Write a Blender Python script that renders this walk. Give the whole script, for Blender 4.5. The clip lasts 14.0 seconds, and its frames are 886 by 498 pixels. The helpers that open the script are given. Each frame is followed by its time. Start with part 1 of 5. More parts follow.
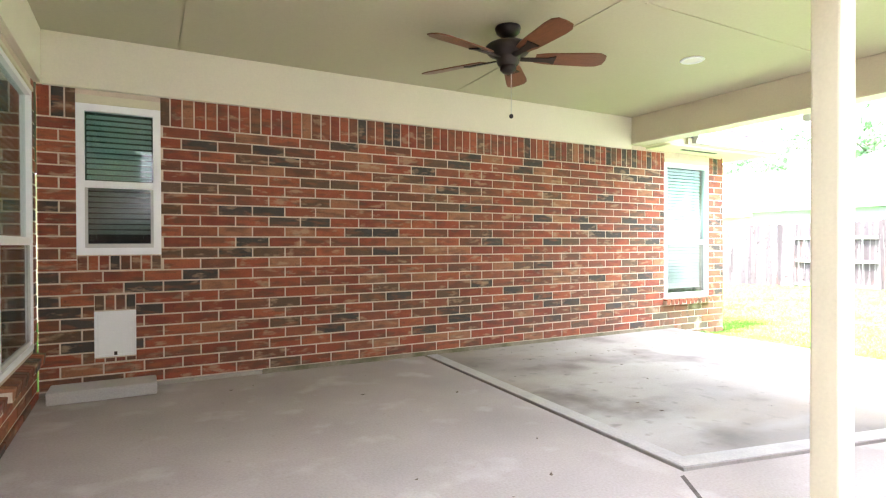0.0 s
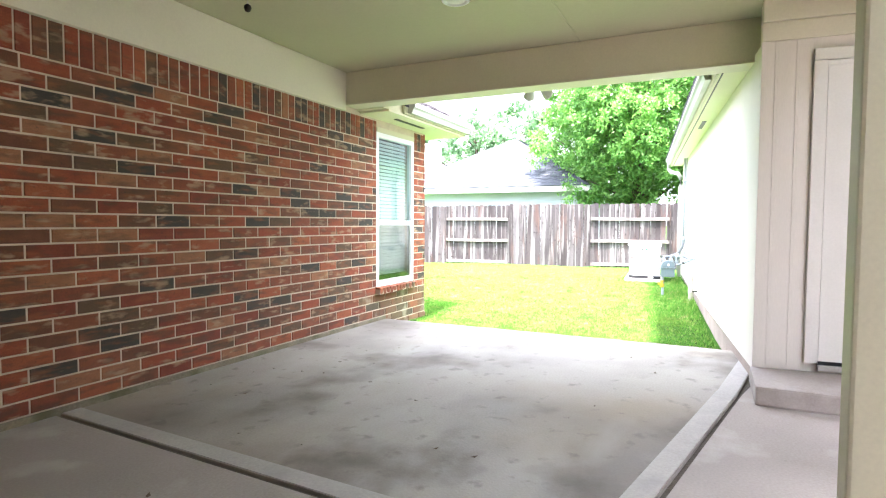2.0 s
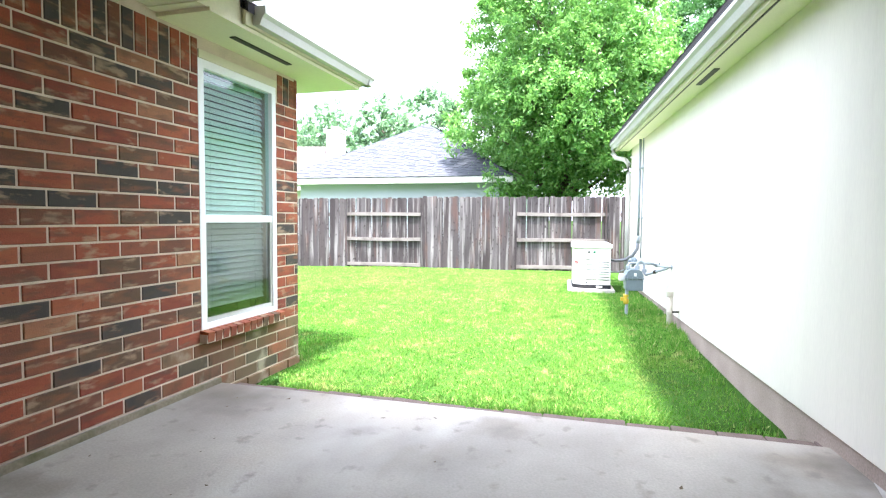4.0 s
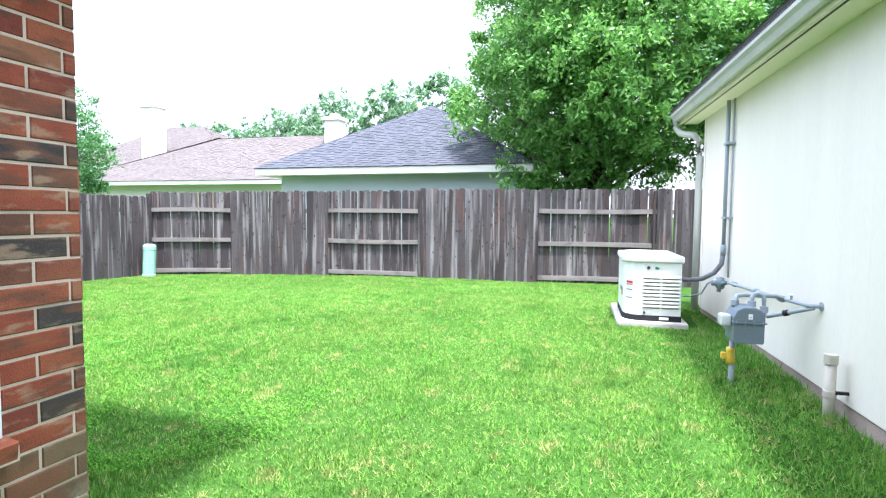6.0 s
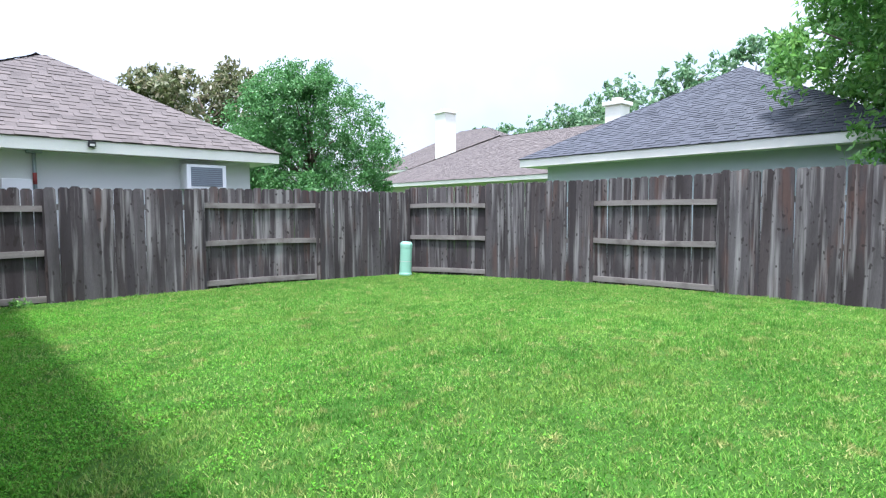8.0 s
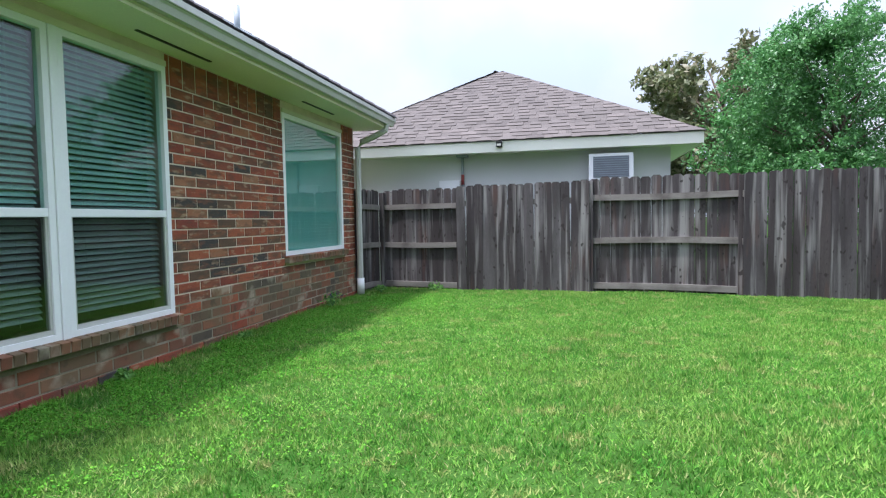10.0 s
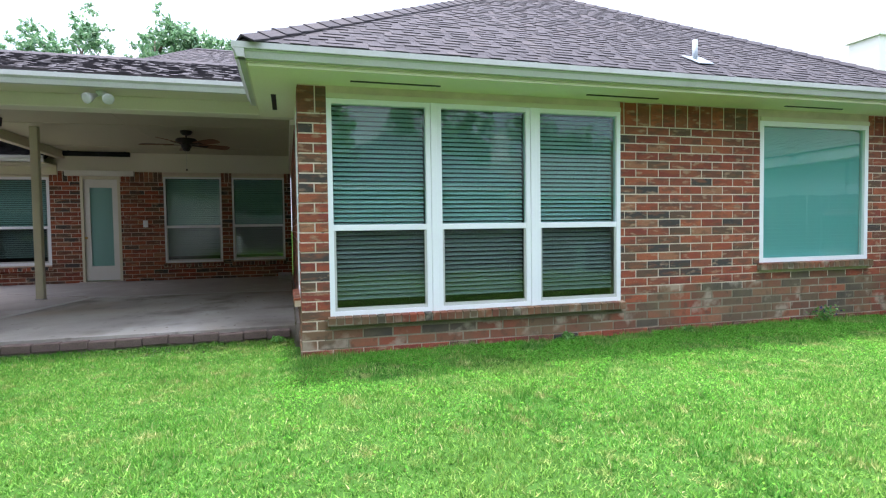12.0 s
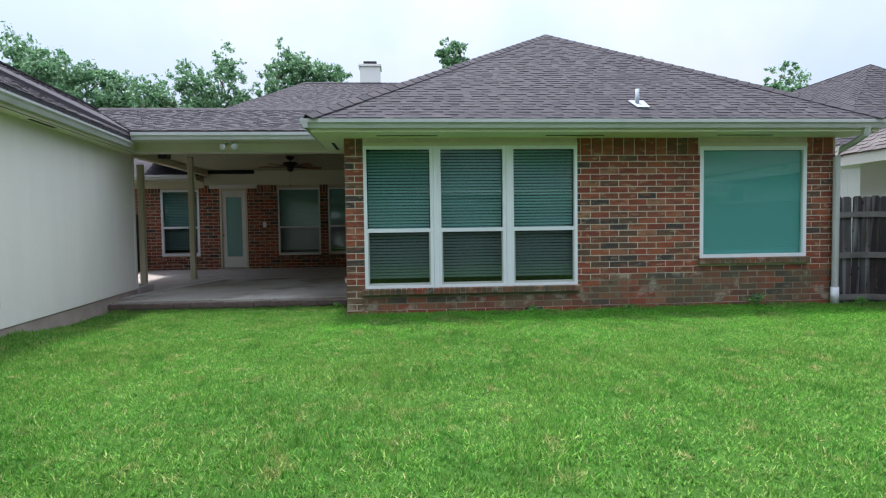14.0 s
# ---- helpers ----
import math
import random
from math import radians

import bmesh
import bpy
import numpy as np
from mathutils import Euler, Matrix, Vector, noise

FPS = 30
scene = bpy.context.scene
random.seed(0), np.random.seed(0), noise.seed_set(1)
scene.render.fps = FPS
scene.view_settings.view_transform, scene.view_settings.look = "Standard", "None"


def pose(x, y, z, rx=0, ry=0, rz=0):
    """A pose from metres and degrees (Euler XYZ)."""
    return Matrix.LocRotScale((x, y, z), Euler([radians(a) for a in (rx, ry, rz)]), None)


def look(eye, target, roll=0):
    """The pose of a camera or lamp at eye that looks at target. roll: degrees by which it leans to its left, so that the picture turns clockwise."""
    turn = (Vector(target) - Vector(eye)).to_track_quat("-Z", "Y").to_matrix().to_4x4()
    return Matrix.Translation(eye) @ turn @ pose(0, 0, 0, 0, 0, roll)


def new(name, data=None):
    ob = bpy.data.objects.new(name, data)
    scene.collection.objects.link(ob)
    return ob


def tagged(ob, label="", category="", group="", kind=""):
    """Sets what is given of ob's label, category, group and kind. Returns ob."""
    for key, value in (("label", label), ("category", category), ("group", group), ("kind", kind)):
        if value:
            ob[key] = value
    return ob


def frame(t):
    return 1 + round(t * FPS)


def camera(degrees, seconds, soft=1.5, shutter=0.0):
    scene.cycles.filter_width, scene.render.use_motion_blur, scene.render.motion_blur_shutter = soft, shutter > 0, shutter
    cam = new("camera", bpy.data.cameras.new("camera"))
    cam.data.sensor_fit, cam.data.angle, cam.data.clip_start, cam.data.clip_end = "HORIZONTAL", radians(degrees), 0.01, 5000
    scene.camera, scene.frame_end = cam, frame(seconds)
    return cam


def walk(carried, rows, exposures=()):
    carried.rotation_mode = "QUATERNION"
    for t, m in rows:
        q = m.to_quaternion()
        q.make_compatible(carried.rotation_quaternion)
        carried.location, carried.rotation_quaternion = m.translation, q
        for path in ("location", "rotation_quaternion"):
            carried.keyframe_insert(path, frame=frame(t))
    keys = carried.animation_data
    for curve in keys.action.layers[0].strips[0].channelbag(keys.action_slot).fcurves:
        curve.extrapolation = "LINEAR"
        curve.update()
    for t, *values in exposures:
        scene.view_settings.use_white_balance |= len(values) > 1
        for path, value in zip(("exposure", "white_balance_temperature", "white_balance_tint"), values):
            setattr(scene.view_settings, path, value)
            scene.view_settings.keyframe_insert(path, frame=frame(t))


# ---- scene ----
cam = camera(77.2, 14.0, soft=1.2)
PATH = [
    (0, (-0.031, 0.742, 1.23), (0.932, 2.495, 1.213), -0.2),
    (0.5, (-0.126, 1.053, 1.249), (1.175, 2.571, 1.207), 0.1),
    (1, (-0.01, 1.512, 1.236), (1.557, 2.752, 1.158), 0.2),
    (1.5, (0.232, 1.983, 1.253), (1.921, 3.048, 1.16), 0.3),
    (2, (0.612, 2.427, 1.259), (2.415, 3.286, 1.164), 0.3),
    (2.5, (1.196, 2.753, 1.242), (3.05, 3.497, 1.144), 0.2),
    (3, (1.807, 3.066, 1.248), (3.702, 3.697, 1.146), 0.3),
    (3.5, (2.51, 3.266, 1.275), (4.425, 3.833, 1.166), 0.3),
    (3.7, (2.804, 3.332, 1.263), (4.722, 3.888, 1.154), 0.4),
    (5.8, (5.911, 3.89, 1.301), (7.814, 4.493, 1.18), 0.6),
    (6, (6.15, 3.971, 1.313), (8.051, 4.582, 1.188), 0.5),
    (6.5, (6.75, 4.112, 1.285), (8.648, 4.732, 1.162), 0.6),
    (7, (7.333, 4.273, 1.255), (9.204, 4.97, 1.128), 0.4),
    (7.3, (7.689, 4.384, 1.231), (9.496, 5.229, 1.099), 0.3),
    (7.5, (7.879, 4.467, 1.217), (9.613, 5.455, 1.087), 0.2),
    (7.6, (7.958, 4.51, 1.222), (9.632, 5.595, 1.089), 0.0),
    (8, (8.257, 4.718, 1.241), (9.621, 6.174, 1.106), -0.2),
    (8.2, (8.537, 4.789, 1.236), (9.724, 6.393, 1.1), 0.0),
    (10.3, (11.844, 5.749, 1.034), (10.974, 7.547, 0.936), -1.1),
    (10.5, (12.036, 5.845, 1.028), (10.874, 7.47, 0.935), -1.1),
    (11, (12.43, 5.979, 1.027), (10.807, 7.144, 0.945), -1.0),
    (11.5, (12.988, 6.048, 1.084), (11.148, 6.829, 1.011), -0.9),
    (12, (13.638, 6.132, 1.139), (11.713, 6.671, 1.063), -0.8),
    (12.5, (14.37, 6.262, 1.182), (12.397, 6.58, 1.102), -0.7),
    (13, (15.119, 6.515, 1.194), (13.132, 6.726, 1.114), -0.7),
    (13.5, (15.868, 6.826, 1.211), (13.876, 6.99, 1.132), -0.7),
    (14, (16.526, 7.096, 1.215), (14.533, 7.244, 1.132), -0.8),
]
EXPOSURES = [(0.0, 4.35, 6350, 22), (1.0, 3.8, 6350, 22), (2.0, 3.4, 6300, 21), (3.5, 2.85, 6200, 20), (5.0, 2.0, 6000, 18), (6.0, 1.68, 5850, 18), (8.0, 0.95, 5800, 17), (10.5, 0.68, 5900, 18), (11.2, 1.0, 5950, 19), (12.0, 1.3, 5950, 19), (13.0, 0.78, 5900, 17), (14.0, 0.5, 5900, 15)]
walk(cam, [(t, look(eye, target, roll)) for t, eye, target, roll in PATH], EXPOSURES)

# ---- world and sun ----
SUN_DIR = Vector((-0.57, -0.42, 2.95)).normalized()
world = bpy.data.worlds.new("sky")
scene.world = world
world.use_nodes = True
wn = world.node_tree.nodes
sky = wn.new("ShaderNodeTexSky")
sky.sky_type = "NISHITA"
sky.sun_disc = False
sky.sun_elevation = math.asin(SUN_DIR.z)
sky.sun_rotation = math.atan2(SUN_DIR.x, SUN_DIR.y)
sky.dust_density = 4.0
sky.air_density = 1.2
hazemix = wn.new("ShaderNodeMix")
hazemix.data_type = "RGBA"
hazemix.inputs[0].default_value = 0.72
hazemix.inputs[7].default_value = (9.6, 10.0, 10.5, 1)
world.node_tree.links.new(sky.outputs[0], hazemix.inputs[6])
# overcast haze: brighter overhead than at the horizon, with soft cloud banks
skyco, skysep = wn.new("ShaderNodeTexCoord"), wn.new("ShaderNodeSeparateXYZ")
world.node_tree.links.new(skyco.outputs["Generated"], skysep.inputs[0])
upper, upper2, rise = wn.new("ShaderNodeMath"), wn.new("ShaderNodeMath"), wn.new("ShaderNodeMath")
upper.operation, upper2.operation, rise.operation = "MAXIMUM", "POWER", "MULTIPLY_ADD"
upper.inputs[1].default_value, upper2.inputs[1].default_value = 0.0, 2.0
rise.inputs[1].default_value, rise.inputs[2].default_value = 1.36, 0.45
world.node_tree.links.new(skysep.outputs["Z"], upper.inputs[0])
world.node_tree.links.new(upper.outputs[0], upper2.inputs[0])
world.node_tree.links.new(upper2.outputs[0], rise.inputs[0])
cloud = wn.new("ShaderNodeTexNoise")
cloud.inputs["Scale"].default_value, cloud.inputs["Detail"].default_value = 3.2, 6
world.node_tree.links.new(skyco.outputs["Generated"], cloud.inputs[0])
bank = wn.new("ShaderNodeMapRange")
bank.inputs["From Min"].default_value, bank.inputs["From Max"].default_value = 0.42, 0.62
world.node_tree.links.new(cloud.outputs[0], bank.inputs[0])
tone = wn.new("ShaderNodeMix")
tone.data_type = "RGBA"
tone.inputs[6].default_value, tone.inputs[7].default_value = (0.88, 0.95, 1.03, 1), (1.05, 1.04, 1.02, 1)
world.node_tree.links.new(bank.outputs[0], tone.inputs[0])
shade1, shade2 = wn.new("ShaderNodeMix"), wn.new("ShaderNodeMix")
for nd in (shade1, shade2):
    nd.data_type, nd.blend_type = "RGBA", "MULTIPLY"
    nd.inputs[0].default_value = 1.0
world.node_tree.links.new(hazemix.outputs[2], shade1.inputs[6])
world.node_tree.links.new(rise.outputs[0], shade1.inputs[7])
world.node_tree.links.new(shade1.outputs[2], shade2.inputs[6])
world.node_tree.links.new(tone.outputs[2], shade2.inputs[7])
world.node_tree.links.new(shade2.outputs[2], wn["Background"].inputs[0])
wn["Background"].inputs[1].default_value = 0.15

sun = new("sun", bpy.data.lights.new("sun", "SUN"))
sun.data.energy = 4.6
sun.data.angle = radians(5.0)
sun.data.color = (1.0, 0.96, 0.90)
sun.matrix_world = look(SUN_DIR * 40, (0, 0, 0))


# ---- materials ----
def mat(name, base, rough=0.7, noise_scale=6.0, vary=0.12, fine=90.0, bump=0.15, metal=0.0, spec=0.4, stretch=None, bump_scale=None):
    """A base colour varied at two scales, with fine relief, in the object's own metres."""
    m = bpy.data.materials.new(name)
    m.use_nodes = True
    n, l = m.node_tree.nodes, m.node_tree.links
    b = n["Principled BSDF"]
    b.inputs["Roughness"].default_value = rough
    b.inputs["Metallic"].default_value = metal
    b.inputs["Specular IOR Level"].default_value = spec
    tc = n.new("ShaderNodeTexCoord")
    mp = n.new("ShaderNodeMapping")
    l.new(tc.outputs["Object"], mp.inputs[0])
    if stretch:
        mp.inputs["Scale"].default_value = stretch
    big, small = n.new("ShaderNodeTexNoise"), n.new("ShaderNodeTexNoise")
    big.inputs["Scale"].default_value, big.inputs["Detail"].default_value = noise_scale, 5
    small.inputs["Scale"].default_value, small.inputs["Detail"].default_value = fine, 3
    l.new(mp.outputs[0], big.inputs[0])
    l.new(mp.outputs[0], small.inputs[0])
    add = n.new("ShaderNodeMath")
    add.operation = "ADD"
    l.new(big.outputs[0], add.inputs[0])
    l.new(small.outputs[0], add.inputs[1])
    mr = n.new("ShaderNodeMapRange")
    mr.inputs["From Min"].default_value, mr.inputs["From Max"].default_value = 0.6, 1.4
    mr.inputs["To Min"].default_value, mr.inputs["To Max"].default_value = 1 - vary, 1 + vary
    l.new(add.outputs[0], mr.inputs[0])
    mul = n.new("ShaderNodeMix")
    mul.data_type, mul.blend_type = "RGBA", "MULTIPLY"
    mul.inputs[0].default_value = 1.0
    mul.inputs[6].default_value = (*base, 1)
    l.new(mr.outputs[0], mul.inputs[7])
    l.new(mul.outputs[2], b.inputs["Base Color"])
    bp = n.new("ShaderNodeBump")
    bp.inputs["Strength"].default_value, bp.inputs["Distance"].default_value = bump, 0.004
    l.new(small.outputs[0], bp.inputs["Height"])
    l.new(bp.outputs[0], b.inputs["Normal"])
    m["mul"] = mul.name
    return m


def link_random(m, stops, constant=False, spread=1.0):
    """Lets each piece take its own colour from a ramp: by the object's chance and by the island's."""
    n, l = m.node_tree.nodes, m.node_tree.links
    oi, ge = n.new("ShaderNodeObjectInfo"), n.new("ShaderNodeNewGeometry")
    a = n.new("ShaderNodeMath")
    a.operation = "ADD"
    l.new(oi.outputs["Random"], a.inputs[0])
    l.new(ge.outputs["Random Per Island"], a.inputs[1])
    f = n.new("ShaderNodeMath")
    f.operation = "FRACT"
    l.new(a.outputs[0], f.inputs[0])
    r = n.new("ShaderNodeValToRGB")
    if constant:
        r.color_ramp.interpolation = "CONSTANT"
    el = r.color_ramp.elements
    while len(el) < len(stops):
        el.new(0.5)
    for e, (p, c) in zip(el, stops):
        e.position, e.color = p, (*c, 1)
    l.new(f.outputs[0], r.inputs[0])
    l.new(r.outputs[0], n[m["mul"]].inputs[6])
    return r


def over(m, colour, scale, low, high, amount, detail=6, stretch=None, world_pos=True):
    """Stains of another colour in patches of their own shape, laid over a material."""
    n, l = m.node_tree.nodes, m.node_tree.links
    b = n["Principled BSDF"]
    src = b.inputs["Base Color"].links[0].from_socket
    ns = n.new("ShaderNodeTexNoise")
    ns.inputs["Scale"].default_value, ns.inputs["Detail"].default_value = scale, detail
    if world_pos:
        ge = n.new("ShaderNodeNewGeometry")
        vec = ge.outputs["Position"]
    else:
        tc = n.new("ShaderNodeTexCoord")
        vec = tc.outputs["Object"]
    mp = n.new("ShaderNodeMapping")
    if stretch:
        mp.inputs["Scale"].default_value = stretch
    l.new(vec, mp.inputs[0])
    l.new(mp.outputs[0], ns.inputs[0])
    mr = n.new("ShaderNodeMapRange")
    mr.inputs["From Min"].default_value, mr.inputs["From Max"].default_value = low, high
    mr.inputs["To Max"].default_value = amount
    l.new(ns.outputs[0], mr.inputs[0])
    mx = n.new("ShaderNodeMix")
    mx.data_type = "RGBA"
    l.new(mr.outputs[0], mx.inputs[0])
    l.new(src, mx.inputs[6])
    mx.inputs[7].default_value = (*colour, 1)
    l.new(mx.outputs[2], b.inputs["Base Color"])
    return mr, mx


BRICK_STOPS = [(0.0, (0.275, 0.068, 0.034)), (0.15, (0.210, 0.050, 0.030)), (0.30, (0.320, 0.092, 0.043)), (0.43, (0.230, 0.076, 0.041)),
               (0.54, (0.160, 0.063, 0.037)), (0.65, (0.122, 0.071, 0.043)), (0.75, (0.056, 0.048, 0.042)), (0.86, (0.300, 0.135, 0.070)), (0.93, (0.225, 0.065, 0.036))]
m_brick = mat("brick_clay", (0.3, 0.1, 0.06), 0.85, 9, 0.30, 140, 0.5)
link_random(m_brick, BRICK_STOPS, True)
over(m_brick, (0.34, 0.115, 0.048), 3.6, 0.50, 0.68, 0.5, detail=9, stretch=(1.3, 1.3, 5))
over(m_brick, (0.42, 0.29, 0.18), 5.4, 0.57, 0.67, 0.60, detail=10, stretch=(1.2, 1.2, 3.5))
over(m_brick, (0.085, 0.056, 0.038), 4.2, 0.50, 0.66, 0.6, detail=9, stretch=(1.2, 1.2, 4.5))
over(m_brick, (0.05, 0.035, 0.03), 40.0, 0.62, 0.70, 0.45)
m_brick_mossy = mat("brick_clay_mossy", (0.3, 0.1, 0.06), 0.9, 9, 0.30, 140, 0.5)
link_random(m_brick_mossy, BRICK_STOPS, True)
over(m_brick_mossy, (0.150, 0.118, 0.066), 1.6, 0.30, 0.58, 0.78)
over(m_brick_mossy, (0.44, 0.38, 0.28), 3.4, 0.56, 0.66, 0.6, detail=11)
over(m_brick_mossy, (0.05, 0.05, 0.03), 9.0, 0.56, 0.70, 0.5)
m_mortar = mat("mortar", (0.60, 0.50, 0.385), 0.95, 5, 0.25, 160, 0.5)
m_mortar_old = mat("mortar_mossy", (0.22, 0.19, 0.125), 0.95, 5, 0.3, 160, 0.5)
over(m_mortar_old, (0.44, 0.38, 0.29), 2.2, 0.54, 0.66, 0.6, detail=9)
m_white = mat("white_paint", (0.80, 0.78, 0.70), 0.5, 1.3, 0.05, 60, 0.08)
m_frieze = mat("frieze_paint", (0.70, 0.66, 0.52), 0.5, 1.3, 0.05, 60, 0.08)
m_vinyl = mat("white_vinyl", (0.83, 0.84, 0.84), 0.35, 2.0, 0.03, 60, 0.03)
m_cream = mat("cream_paint", (0.63, 0.59, 0.425), 0.55, 1.5, 0.06, 70, 0.1)
# Cream darkened and greened: patio shade and lawn bounce are in the colour.
m_ceiling = mat("ceiling_cream_shaded", (0.46, 0.44, 0.30), 0.6, 0.8, 0.05, 50, 0.08)
m_siding = mat("siding_paint", (0.76, 0.71, 0.635), 0.6, 1.2, 0.05, 50, 0.15, stretch=(3, 3, 0.4))
m_door = mat("door_paint", (0.74, 0.72, 0.66), 0.4, 2.0, 0.05, 60, 0.06)
m_concrete = mat("concrete", (0.37, 0.325, 0.29), 0.9, 1.4, 0.16, 70, 0.35)
over(m_concrete, (0.29, 0.26, 0.235), 0.6, 0.50, 0.75, 0.5)
over(m_concrete, (0.22, 0.19, 0.16), 16.0, 0.66, 0.74, 0.35)
over(m_concrete, (0.56, 0.53, 0.50), 2.3, 0.56, 0.72, 0.5)
m_conc_stain = mat("concrete_weathered", (0.345, 0.315, 0.27), 0.78, 1.2, 0.16, 70, 0.4)
over(m_conc_stain, (0.175, 0.155, 0.135), 0.55, 0.46, 0.62, 0.7, detail=12)
over(m_conc_stain, (0.46, 0.435, 0.39), 0.8, 0.52, 0.66, 0.6, detail=8, stretch=(0.6, 1.2, 1))
over(m_conc_stain, (0.31, 0.235, 0.145), 0.5, 0.52, 0.70, 0.5, detail=9)
over(m_conc_stain, (0.11, 0.09, 0.065), 1.1, 0.56, 0.70, 0.65, detail=12)
over(m_conc_stain, (0.14, 0.12, 0.10), 7.0, 0.60, 0.70, 0.5, detail=10)
m_conc_light = mat("concrete_strip", (0.43, 0.405, 0.37), 0.9, 3, 0.15, 70, 0.35)
over(m_conc_light, (0.33, 0.31, 0.29), 4, 0.55, 0.72, 0.6)
m_joint = mat("joint_dirt", (0.10, 0.085, 0.07), 1.0, 12, 0.4, 90, 0.5)
m_fence = mat("weathered_cedar", (0.25, 0.2, 0.17), 0.9, 3.0, 0.36, 46, 0.55, stretch=(5, 5, 0.35))
link_random(m_fence, [(0.0, (0.050, 0.041, 0.042)), (0.3, (0.084, 0.074, 0.075)), (0.5, (0.035, 0.029, 0.031)), (0.7, (0.062, 0.050, 0.049)), (0.85, (0.112, 0.102, 0.103)), (1.0, (0.043, 0.035, 0.036))])
over(m_fence, (0.025, 0.019, 0.019), 1.3, 0.46, 0.64, 0.7, stretch=(2.0, 2.0, 0.5))
over(m_fence, (0.105, 0.050, 0.036), 2.1, 0.56, 0.70, 0.5, stretch=(2.5, 2.5, 0.4))
over(m_fence, (0.30, 0.285, 0.275), 3.0, 0.52, 0.70, 0.75, stretch=(4.0, 4.0, 0.2))
over(m_fence, (0.02, 0.015, 0.013), 11.0, 0.66, 0.72, 0.8, detail=1, stretch=(1.6, 1.6, 0.9))
m_rail = mat("weathered_rail", (0.20, 0.18, 0.165), 0.9, 3.0, 0.35, 46, 0.55, stretch=(0.5, 6, 6))
over(m_rail, (0.07, 0.055, 0.05), 2.5, 0.52, 0.70, 0.7)
m_shingle = mat("shingle_grey_brown", (0.15, 0.13, 0.13), 0.95, 4, 0.25, 120, 0.8)
link_random(m_shingle, [(0.0, (0.026, 0.023, 0.026)), (0.25, (0.048, 0.043, 0.047)), (0.45, (0.033, 0.029, 0.033)), (0.65, (0.058, 0.050, 0.051)), (0.8, (0.040, 0.036, 0.040)), (1.0, (0.052, 0.046, 0.049))])
over(m_shingle, (0.030, 0.027, 0.031), 1.1, 0.50, 0.70, 0.45)
m_shingle_blue = mat("shingle_blue_grey", (0.1, 0.11, 0.14), 0.95, 3, 0.25, 100, 0.8)
link_random(m_shingle_blue, [(0.0, (0.044, 0.049, 0.060)), (0.5, (0.064, 0.070, 0.083)), (1.0, (0.053, 0.058, 0.070))])
m_shingle_tan = mat("shingle_tan", (0.3, 0.25, 0.22), 0.95, 3, 0.2, 100, 0.8)
link_random(m_shingle_tan, [(0.0, (0.086, 0.074, 0.069)), (0.35, (0.118, 0.102, 0.095)), (0.7, (0.098, 0.085, 0.079)), (1.0, (0.126, 0.108, 0.100))])
m_gutter = mat("gutter_enamel", (0.50, 0.50, 0.465), 0.4, 2, 0.10, 60, 0.05, spec=0.5)
over(m_gutter, (0.36, 0.36, 0.30), 2.2, 0.52, 0.75, 0.5)
m_dark = mat("dark_bronze", (0.035, 0.03, 0.028), 0.45, 8, 0.2, 90, 0.1, metal=0.6)
m_walnut = mat("walnut_blade", (0.17, 0.068, 0.03), 0.4, 6, 0.3, 60, 0.1, stretch=(1, 9, 1))
m_soil = mat("soil", (0.036, 0.085, 0.016), 1.0, 2.2, 0.4, 40, 0.8, spec=0.0)
m_wall_grey = mat("stucco_grey", (0.52, 0.56, 0.60), 0.8, 1.0, 0.05, 60, 0.2)
m_wall_tan = mat("stucco_tan", (0.60, 0.57, 0.52), 0.8, 1.0, 0.05, 60, 0.2)
m_wall_pale = mat("stucco_pale", (0.70, 0.71, 0.70), 0.8, 1.0, 0.05, 60, 0.2)
# Lighter copy of the trim's cream: light bounced off the lawn, put into the colour.
m_cream_lit = mat("cream_paint_lit", (0.78, 0.745, 0.55), 0.6, 1.5, 0.06, 70, 0.1)
m_pipe = mat("grey_pipe", (0.31, 0.35, 0.38), 0.5, 5, 0.15, 70, 0.1)
m_meter = mat("meter_grey", (0.15, 0.19, 0.22), 0.5, 6, 0.15, 70, 0.1)
m_yellow = mat("yellow_paint", (0.62, 0.42, 0.04), 0.5, 8, 0.15, 70, 0.1)
m_black = mat("black_void", (0.015, 0.016, 0.018), 0.9, 3, 0.1, 40, 0.05)
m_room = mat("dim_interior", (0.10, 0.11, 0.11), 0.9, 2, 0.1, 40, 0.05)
m_bark = mat("bark", (0.12, 0.09, 0.07), 0.95, 8, 0.35, 60, 0.9, stretch=(4, 4, 0.8))


def leaf_material(name, stops, gloss=0.45, through_light=0.35):
    m = mat(name, (0.1, 0.2, 0.04), gloss, 0.35, 0.25, 30, 0.05)
    link_random(m, stops)
    n, l = m.node_tree.nodes, m.node_tree.links
    b, out = n["Principled BSDF"], n["Material Output"]
    tr = n.new("ShaderNodeBsdfTranslucent")
    mx = n.new("ShaderNodeMixShader")
    mx.inputs[0].default_value = through_light
    l.new(b.inputs["Base Color"].links[0].from_socket, tr.inputs[0])
    l.new(b.outputs[0], mx.inputs[1])
    l.new(tr.outputs[0], mx.inputs[2])
    l.new(mx.outputs[0], out.inputs[0])
    return m


